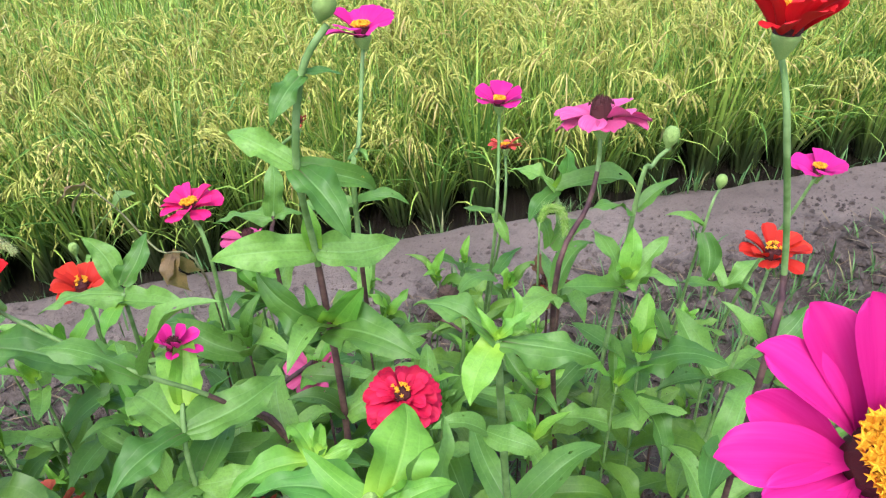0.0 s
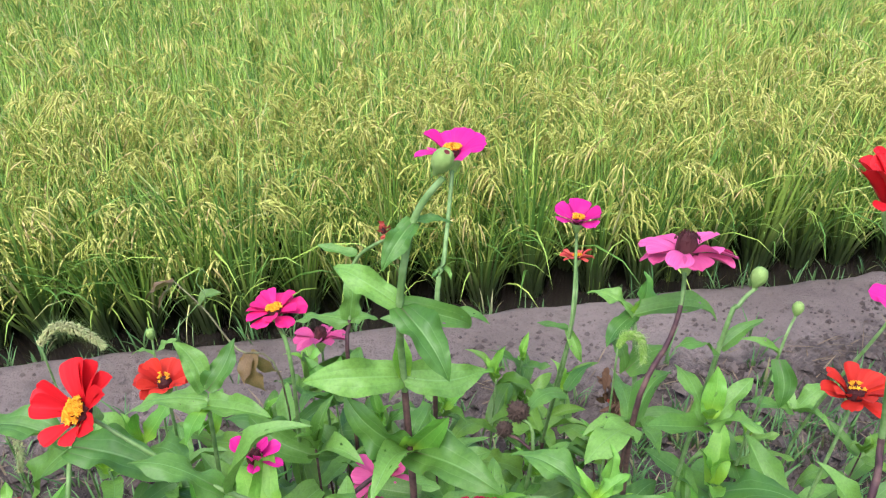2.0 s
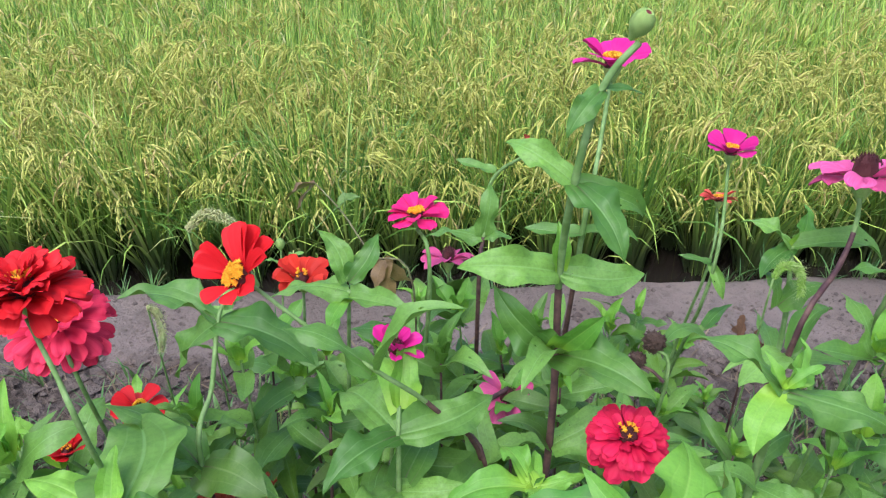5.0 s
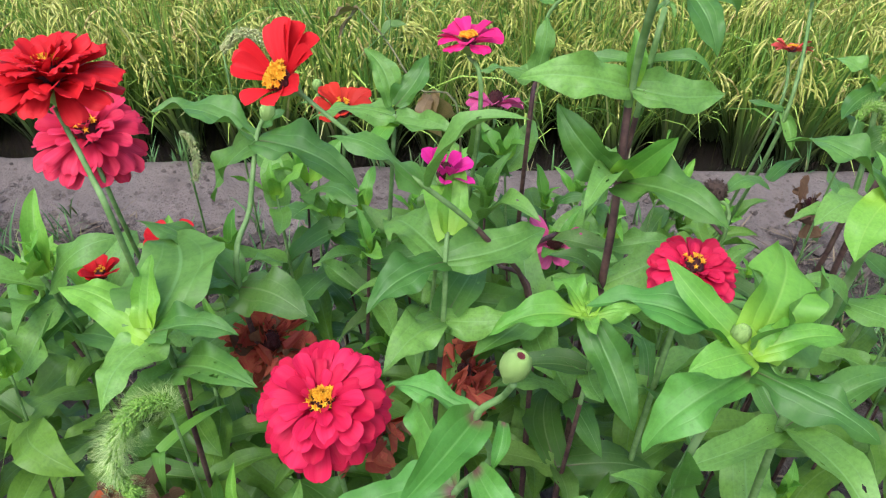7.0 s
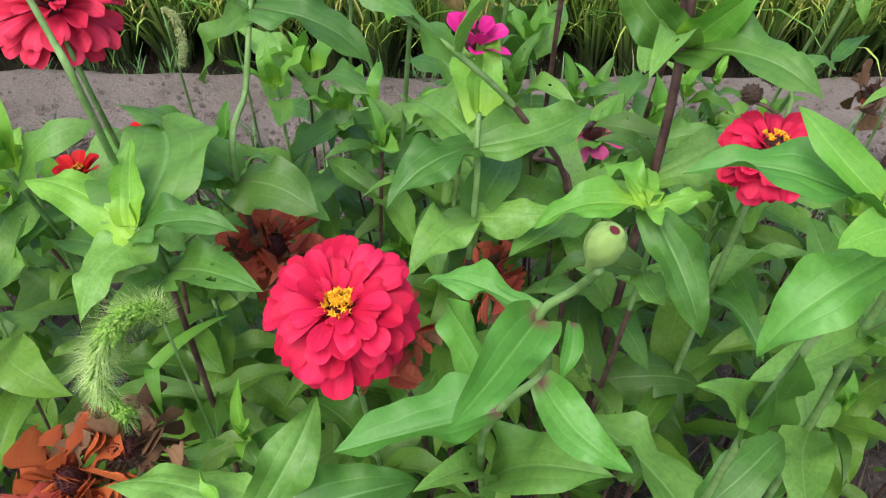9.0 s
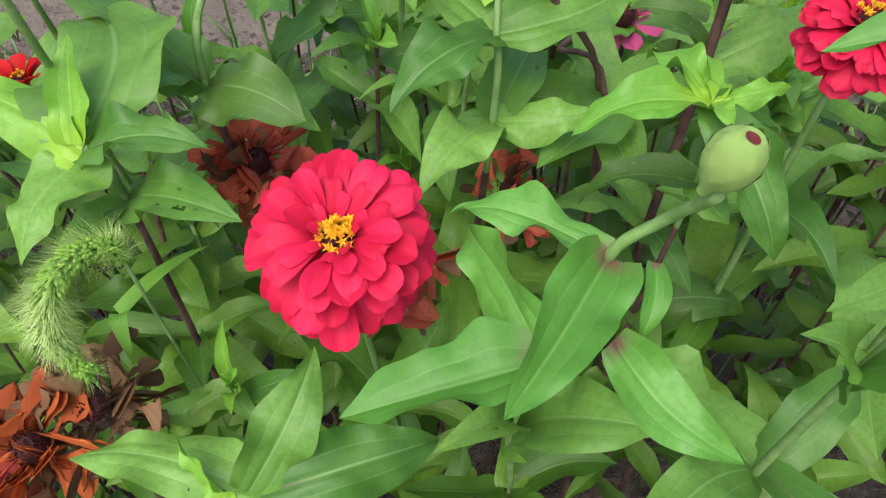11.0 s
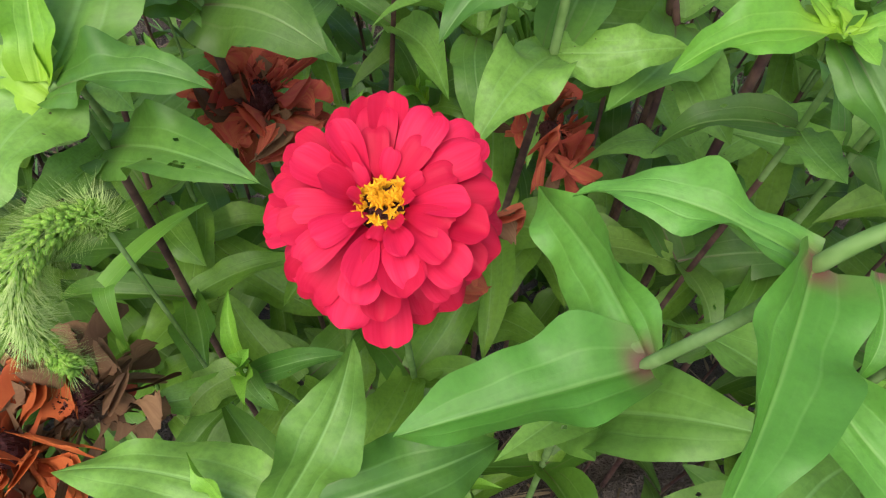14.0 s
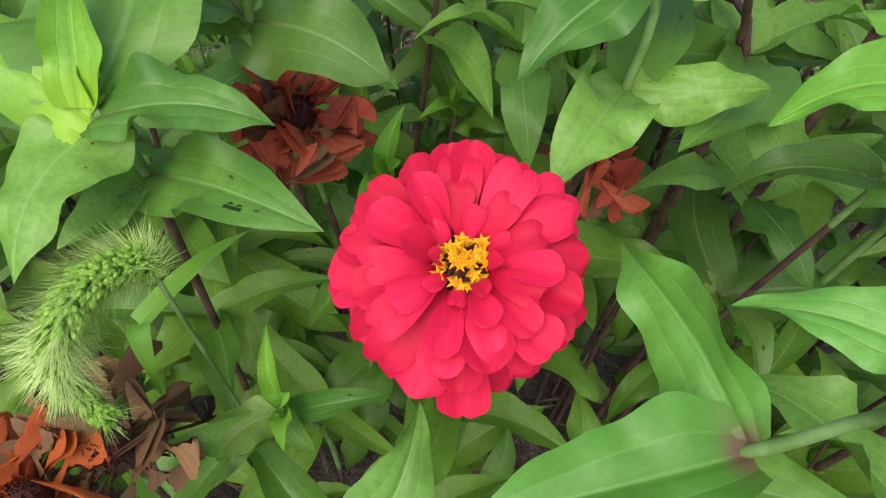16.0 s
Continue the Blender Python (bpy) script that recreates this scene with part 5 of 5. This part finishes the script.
leaf(p, (-0.021, 0.713, 0.887), (0.007, 0.742, 0.921), 0.46, "leaf", -20, up=(0, -1, 0.45), shape=0, big=True)
leaf(p, (-0.021, 0.709, 0.880), (-0.094, 0.705, 0.876), 0.40, "leaf", 0, shape=3, big=True)
leaf(p, (-0.022, 0.706, 0.876), (0.038, 0.675, 0.879), 0.40, "leaf", 0, big=True)
leaf(p, (-0.022, 0.706, 0.876), (-0.036, 0.667, 0.866), 0.44, "young", 0)
whorl(p, (-0.05, 0.77, 0.66), (0, 0, 1), 0.09, "leaf", 2, 20, 12)
whorl(p, (-0.05, 0.77, 0.54), (0, 0, 1), 0.09, "leaf", 1, 20, 5)
p = zinnia((-0.17, 1.00), [(-0.17, 1.0, 0.45), (-0.143, 0.982, 0.763)], 0.3, 0.0018, "slender zinnia plant with a small bud")
bud(p, (-0.143, 0.982, 0.773), (0, 0, 1), 0.0065, "closed yellow-green zinnia bud", GREEN_BUD)
whorl(p, (-0.143, 0.982, 0.743), (0, 0, 1), 0.03, "leaf", 1, 20, 12)

# half-open scarlet flower on a slanting stalk
p = zinnia((0.12, 0.66), [(0.115, 0.65, 0.45), (0.100, 0.625, 0.735), (0.058, 0.600, 0.832), (0.012, 0.581, 0.892), (-0.031, 0.596, 0.916), (-0.081, 0.616, 0.949)], 0.89, 0.0021, "zinnia plant with a half-open scarlet flower on a slanting stalk")
h, m = head(p, (-0.091, 0.620, 0.954), (-0.46, -0.50, 0.73), 0.040, "half-open scarlet zinnia flower with a raised yellow center", "full", 0.4)
for d, size, wide in (((0.10, 0.30, 0.95), 0.95, 1.15), ((0.38, 0.25, 0.88), 0.92, 1.25), ((-0.10, 0.55, 0.80), 0.90, 1.2), ((0.62, -0.05, 0.70), 0.95, 0.9), ((0.50, -0.35, 0.60), 0.90, 1.0),
                      ((-0.80, 0.25, 0.50), 0.86, 1.2), ((-0.88, -0.05, 0.40), 0.80, 1.2), ((-0.60, -0.70, -0.05), 0.72, 1.2), ((-0.05, -0.90, 0.02), 0.66, 1.4), ((0.40, -0.80, 0.25), 0.72, 1.3)):
    q = m.to_3x3().normalized().inverted() @ Vector(d).normalized()
    put_petal(h, m, BROAD["scarlet"][2], math.atan2(q.y, q.x), 0.20, -0.02, math.asin(q.z), size, wide)
whorl(p, (0.012, 0.581, 0.892), (0, 0, 1), 0.08, "leaf", 1, 20, 30)
whorl(p, (0.112, 0.645, 0.52), (0, 0, 1), 0.09, "leaf", 2, 20, 5)

# scarlet and rose double flowers on one side
p = zinnia((-0.27, 0.72), [(-0.27, 0.71, 0.42), (-0.190, 0.530, 0.867), (-0.204, 0.542, 0.924), (-0.225, 0.564, 0.959)], 0.62, 0.0022, "zinnia plant with a large scarlet double flower")
double_flower(p, (-0.228, 0.575, 0.975), (-0.05, -0.02, 1.0), 0.044, "scarlet", RAGGED_RINGS, "few", 24, "large scarlet double zinnia flower with ragged petals", 0.0, 0.92)
whorl(p, (-0.27, 0.71, 0.52), (0, 0, 1), 0.09, "leaf", 2, 20, 5)
p = zinnia((-0.29, 0.78), [(-0.29, 0.77, 0.42), (-0.259, 0.656, 0.817), (-0.276, 0.680, 0.851)], 0.45, 0.0022, "zinnia plant with a rose pink double flower")
double_flower(p, (-0.276, 0.680, 0.873), (0.15, -0.34, 0.94), 0.048, "rose", POM_RINGS, "few", 25, "rose pink double zinnia flower full of petals", 0.0, 0.78)
whorl(p, (-0.29, 0.77, 0.55), (0, 0, 1), 0.08, "leaf", 2, 20, 5)

# left of it: a bright shoot and small flowers low at the edge of the bed
p = zinnia((-0.36, 0.74), [(-0.36, 0.73, 0.45), (-0.297, 0.585, 0.796)], 0.5, 0.0028)
shoot(p, (-0.297, 0.586, 0.797), (0, -0.1, 1), 0.085, 30)
whorl(p, (-0.36, 0.73, 0.58), (0, 0, 1), 0.09, "leaf", 2, 20, 8)
p = zinnia((-0.30, 0.84), [(-0.30, 0.84, 0.35), (-0.292, 0.651, 0.735)], 0.5, 0.0022, "low zinnia plant with a small scarlet flower")
single_flower(p, (-0.292, 0.654, 0.740), (0, 0, 1), 0.022, "scarlet", 10, 45, "few", 41, "small scarlet zinnia flower, half open", 1.2, 10)
whorl(p, (-0.30, 0.84, 0.40), (0, 0, 1), 0.08, "leaf", 2, 20, 10)
p = zinnia((-0.26, 0.95), [(-0.26, 0.95, 0.35), (-0.276, 0.770, 0.679)], 0.5, 0.0022, "low zinnia plant with a small open scarlet flower")
single_flower(p, (-0.276, 0.774, 0.686), (0.2, -0.2, 1), 0.032, "scarlet", 9, 20, "ring", 42, "small scarlet zinnia flower with a yellow ring", 1.1, 10)
whorl(p, (-0.26, 0.95, 0.42), (0, 0, 1), 0.08, "leaf", 2, 20, 10)

# low pink flowers between the leaves
p = zinnia((0.0, 0.70), [(0.0, 0.69, 0.5), (0.023, 0.643, 0.848)], 0.5, 0.0022, "zinnia plant with a small magenta flower between leaves")
single_flower(p, (0.023, 0.643, 0.864), (0.2, -0.2, 0.9), 0.026, "magenta", 10, 62, "dark", 26, "small magenta zinnia flower, half folded", 0.9, 16, (4, 7))
whorl(p, (0.0, 0.69, 0.68), (0, 0, 1), 0.085, "leaf", 2, 20, 12)
whorl(p, (0.0, 0.69, 0.56), (0, 0, 1), 0.085, "leaf", 1, 60, 5)

# dried seed heads
p = zinnia((0.28, 0.78), [(0.28, 0.77, 0.45), (0.294, 0.727, 0.747), (0.282, 0.749, 0.772)], 0.5, 0.0022, "old zinnia plant with dried dark seed heads")
seed_head(p, (0.282, 0.749, 0.782), (0, 0, 1), 0.0125)
calyx_stalk(p, (0.291, 0.727, 0.747), (0.268, 0.744, 0.756), 0.0018, 0.0016, STEM_DARK)
seed_head(p, (0.267, 0.747, 0.761), (0, 0, 1), 0.0095)
whorl(p, (0.28, 0.77, 0.60), (0, 0, 1), 0.09, "old", 2, 20, 5)
whorl(p, (0.28, 0.77, 0.50), (0, 0, 1), 0.09, "old", 1, 70, 5)

p = zinnia((0.43, 0.87), [(0.432, 0.855, 0.40), (0.432, 0.845, 0.688)], 0.95, 0.0020, "old zinnia plant with a dried star-shaped flower")
spent_flower(p, (0.432, 0.845, 0.700), (-0.1, -0.3, 1), 0.030, "withered", 15, 33, "dried brown zinnia flower with thin curled petals", 8, 0.4)
seed_head(p, (0.432, 0.845, 0.700), (-0.1, -0.3, 1), 0.0095)
whorl(p, (0.432, 0.855, 0.40), (0, 0, 1), 0.08, "old", 2, 20, 5)

# withered flowers low in the bed
p = zinnia((-0.10, 0.62), [(-0.11, 0.62, 0.45), (-0.131, 0.611, 0.680)], 0.9, 0.0024, "zinnia plant with a withered red flower")
spent_flower(p, (-0.131, 0.611, 0.700), (0.1, -0.3, 0.9), 0.036, "withered red", 60, 1, "withered dark red zinnia flower with curled petals", 24, 0.48)
whorl(p, (-0.11, 0.62, 0.52), (0, 0, 1), 0.08, "old", 2, 20, 5)
p = zinnia((-0.21, 0.44), [(-0.21, 0.44, 0.45), (-0.190, 0.428, 0.683)], 0.9, 0.0024, "zinnia plant with a dried brown flower")
spent_flower(p, (-0.190, 0.428, 0.699), (0.1, -0.35, 0.9), 0.036, "withered", 38, 2, "dried brown zinnia flower with a black cone", -5, 0.34)
seed_head(p, (-0.190, 0.428, 0.699), (0.1, -0.35, 0.9), 0.0125)
whorl(p, (-0.21, 0.44, 0.52), (0, 0, 1), 0.09, "leaf", 2, 60, 0)
p = zinnia((-0.25, 0.42), [(-0.25, 0.42, 0.45), (-0.216, 0.405, 0.687)], 0.9, 0.0024, "zinnia plant with a withered orange flower")
spent_flower(p, (-0.219, 0.408, 0.697), (0.1, -0.35, 0.9), 0.036, "withered orange", 44, 3, "withered orange-red zinnia flower", 14, 0.50)
p = zinnia((-0.01, 0.56), [(-0.01, 0.56, 0.45), (-0.029, 0.501, 0.708)], 0.9, 0.0024, "zinnia plant with a withered red flower")
spent_flower(p, (-0.026, 0.501, 0.728), (0.0, -0.3, 0.9), 0.032, "withered red", 52, 4, "withered dark red zinnia flower", 12, 0.48)
whorl(p, (-0.01, 0.56, 0.54), (0, 0, 1), 0.09, "leaf", 2, 60, 0)
p = zinnia((0.05, 0.66), [(0.05, 0.655, 0.42), (0.043, 0.622, 0.633)], 0.9, 0.0024, "zinnia plant with a withered brown flower")
spent_flower(p, (0.043, 0.624, 0.654), (0.0, -0.3, 0.9), 0.032, "withered red", 34, 6, "withered brown zinnia flower with a dark cone", 0)
whorl(p, (0.05, 0.655, 0.50), (0, 0, 1), 0.09, "leaf", 2, 30, 0)

# the magenta flower close to the camera at the start
p = zinnia((0.40, 0.33), [(0.40, 0.33, 0.4), (0.37, 0.30, 0.80), (0.311, 0.244, 1.098)], 0.5, 0.0034, "zinnia plant with a large magenta flower")
single_flower(p, (0.3065, 0.236, 1.106), (-0.20, -0.52, 0.82), 0.051, "magenta", 18, 40, "cone", 27, "large magenta zinnia flower with a thick yellow center", 1.25, 10)
whorl(p, (0.385, 0.315, 0.66), (0, 0, 1), 0.10, "leaf", 2, 20, 10)

# foxtail grass heads
fx = foxtail((-0.16, 0.50), [(-0.159, 0.466, 0.782), (-0.162, 0.464, 0.793), (-0.173, 0.449, 0.800), (-0.181, 0.436, 0.792), (-0.195, 0.438, 0.749), (-0.177, 0.425, 0.741)], 0.0140, 1700, FOX, "green foxtail grass with a bristly nodding head", 1)
grass_blade(fx, (-0.182, 0.473, 0.724), (-0.143, 0.523, 0.721), 0.010, 0.006)
grass_blade(fx, (-0.182, 0.473, 0.724), (-0.176, 0.453, 0.700), 0.010, 0.01)
foxtail((-0.24, 0.80), [(-0.238, 0.774, 0.822), (-0.227, 0.769, 0.816), (-0.221, 0.755, 0.798), (-0.223, 0.745, 0.785)], 0.0085, 480, FOX_DRY, "pale foxtail grass with a hanging head", 2)
foxtail((-0.20, 0.86), [(-0.192, 0.806, 0.893), (-0.174, 0.812, 0.908), (-0.149, 0.806, 0.903), (-0.128, 0.796, 0.888)], 0.0115, 600, FOX_DRY, "pale foxtail grass with an arching head", 3)
foxtail((0.40, 0.80), [(0.372, 0.716, 0.880), (0.381, 0.720, 0.890), (0.395, 0.716, 0.887), (0.395, 0.703, 0.865)], 0.0095, 500, FOX, "green foxtail grass with a curled head", 4)


# thin vine with a withered leaf
def vine():
    thing = new("climbing_vine")
    foot = Vector((0.02, 0.92, 0.0))
    thing.matrix_basis = Matrix.Translation(foot)
    tagged(thing, "thin climbing vine with withered brownish leaves over the zinnias", "vine")
    pts = [foot, (0.02, 0.90, 0.45), (0.035, 0.801, 0.820), (-0.009, 0.825, 0.848), (-0.040, 0.852, 0.885), (-0.070, 0.873, 0.911)]
    v, f = tube(pts, [0.0012, 0.0012, 0.0012, 0.0011, 0.0010, 0.0007], 6, 5)
    part("stem", mesh_from("stem", v, f, [STEM_MID]), thing)
    for tip, wide in (((0.018, 0.800, 0.806), 0.62), ((0.036, 0.806, 0.826), 0.60), ((-0.004, 0.800, 0.818), 0.56)):
        leaf(thing, (0.004, 0.822, 0.843), tip, wide, "dry", 30, up=(0, -1, 0.3), label="withered brown leaf")
    for tip, wide in (((-0.102, 0.867, 0.894), 0.5), ((-0.092, 0.868, 0.880), 0.4)):
        leaf(thing, (-0.070, 0.873, 0.911), tip, wide, "dry", 30, label="withered brown leaf")
    leaf(thing, (-0.046, 0.856, 0.890), (-0.020, 0.858, 0.900), 0.6, "old", 0)
    for pts in (((-0.040, 0.852, 0.885), (-0.036, 0.850, 0.905), (-0.042, 0.852, 0.920), (-0.034, 0.850, 0.936), (-0.030, 0.850, 0.930)),
                ((-0.046, 0.856, 0.890), (-0.066, 0.850, 0.872), (-0.078, 0.848, 0.860)), ((-0.070, 0.873, 0.911), (-0.086, 0.865, 0.890), (-0.080, 0.862, 0.874))):
        v, f = tube(pts, [0.0006] * (len(pts) - 1) + [0.0003], 5, 4)
        part("tendril", mesh_from("tendril", v, f, [STEM]), thing)


vine()


# ---- the rest of the bed ----
def filler(rng, x, y, top, lean=0.03):
    """An ordinary leafy plant without a flower in view."""
    tilt = Vector((rng.gauss(0, lean), rng.gauss(0, lean), 0))
    joints = [Vector((x, y, 0)) + tilt * (k / 3) ** 1.5 + Vector((0, 0, top * k / 3)) for k in (1, 2, 3)]
    p = zinnia((x, y), joints, rng.uniform(0.7, 1.1), rng.uniform(0.0016, 0.0025))
    z, az = 0.22, rng.uniform(0, 180)
    while z < top - 0.03:
        q = Vector((x, y, 0)) + tilt * (z / top) ** 1.5 + Vector((0, 0, z))
        whorl(p, q, (0, 0, 1), rng.uniform(0.075, 0.115), ("old" if rng.random() < 0.15 else "mature") if z < 0.6 * top else "leaf", 1, az, rng.uniform(-65, -12) if z < 0.72 * top else rng.uniform(-25, 24), 0.44, 14)
        z += rng.uniform(0.06, 0.085)
        az += 90
    shoot(p, joints[-1], (tilt.x, tilt.y - 0.1, 1), rng.uniform(0.06, 0.09), az, "young" if rng.random() < 0.85 else "leaf")


def bed_top(x, y):
    """Height of the leafy mass: full in the middle of the bed, falling to the path."""
    far = 1.16 + 0.06 * math.sin(4 * x) - (0.18 if x < -0.12 else 0.0) - (0.10 if x > 0.5 else 0.0)
    return 0.69 - 0.20 * max(0.0, (y - 0.75) / (far - 0.75)) if y < far else 0.0


rng = random.Random(42)
spots = []
for _ in range(6000):
    x, y = rng.uniform(-1.25, 1.85), rng.uniform(0.08, 1.26)
    if bed_top(x, y) <= 0 or any((x - a) ** 2 + (y - b) ** 2 < (0.105 if -0.42 < x < 0.16 and y < 0.58 else 0.086 if -0.75 < x < 0.45 else 0.115) ** 2 for a, b in spots):
        continue
    spots.append((x, y))
for x, y in spots:
    top = bed_top(x, y) * (rng.uniform(0.80, 1.04) if y > 0.60 else rng.choice((rng.uniform(0.46, 0.62), rng.uniform(0.66, 0.86))))
    if -0.40 < x < 0.14 and y < 0.60:
        # sparse, low growth round the rose red flower
        top = rng.uniform(0.26, 0.44)
    elif y < 0.42:
        top = min(top, 0.56)
    if x < -0.45 - 0.25 * y and y < 0.65:
        # taller stand added at the bed's edge, out of view, to shade low leaves
        top = rng.uniform(0.80, 0.95)
    if x > 0.42 and y > 0.62:
        top *= rng.uniform(0.62, 0.92)
    filler(rng, x, y, top)
# a few taller leafy plants between the named ones
for x, y in ((-0.34, 0.66), (-0.26, 0.60), (-0.20, 0.70), (-0.09, 0.72), (-0.40, 0.56), (-0.16, 0.80), (0.06, 0.78), (0.34, 0.62), (0.46, 0.64), (0.14, 0.72), (0.24, 0.70),
             (-0.06, 0.84), (0.02, 0.74), (-0.13, 0.74), (0.12, 0.80), (0.20, 0.76)):
    filler(rng, x, y, rng.uniform(0.66, 0.76))


def weeds():
    """Low grass and seedlings along the edge of the bed and the ditch."""
    rng = random.Random(9)
    v, f, u, s = [], [], [], []
    for _ in range(1000):
        if rng.random() < 0.82:
            x, y = rng.uniform(-1.2, 2.2), rng.gauss(1.30, 0.18)
        else:
            x, y = rng.uniform(-1.6, 2.8), rng.uniform(2.03, 2.17)
        z = ground_height(x, y)
        for _ in range(rng.randrange(3, 8)):
            strip(v, f, u, s, (x + rng.gauss(0, 0.01), y + rng.gauss(0, 0.01), z), rng.uniform(0, 6.28), rng.uniform(0.03, 0.12), rng.uniform(0.1, 0.7), rng.uniform(0.3, 1.6),
                  rng.uniform(0.0015, 0.0040), 4, 0)
    tagged(new("weeds", mesh_from("weeds", v, f, [WEED], u, s)), "low weeds and grass along the ditch and the edge of the bed", "weeds", kind="stuff")


weeds()


def straw():
    """Dry stalks and leaf litter lying on the soil."""
    rng = random.Random(19)
    v, f, u, s = [], [], [], []
    for _ in range(1900):
        x, y = rng.uniform(-1.3, 2.4), rng.uniform(0.5, 1.74)
        strip(v, f, u, s, (x, y, ground_height(x, y) + 0.004), rng.uniform(0, 6.28), rng.uniform(0.02, 0.11), rng.uniform(1.15, 1.5), rng.uniform(0.0, 0.5), rng.uniform(0.0008, 0.0030), 3, 0)
    tagged(new("straw", mesh_from("straw", v, f, [STRAW], u, s)), "dry stalks and leaf litter scattered on the soil", "straw", kind="stuff")


straw()
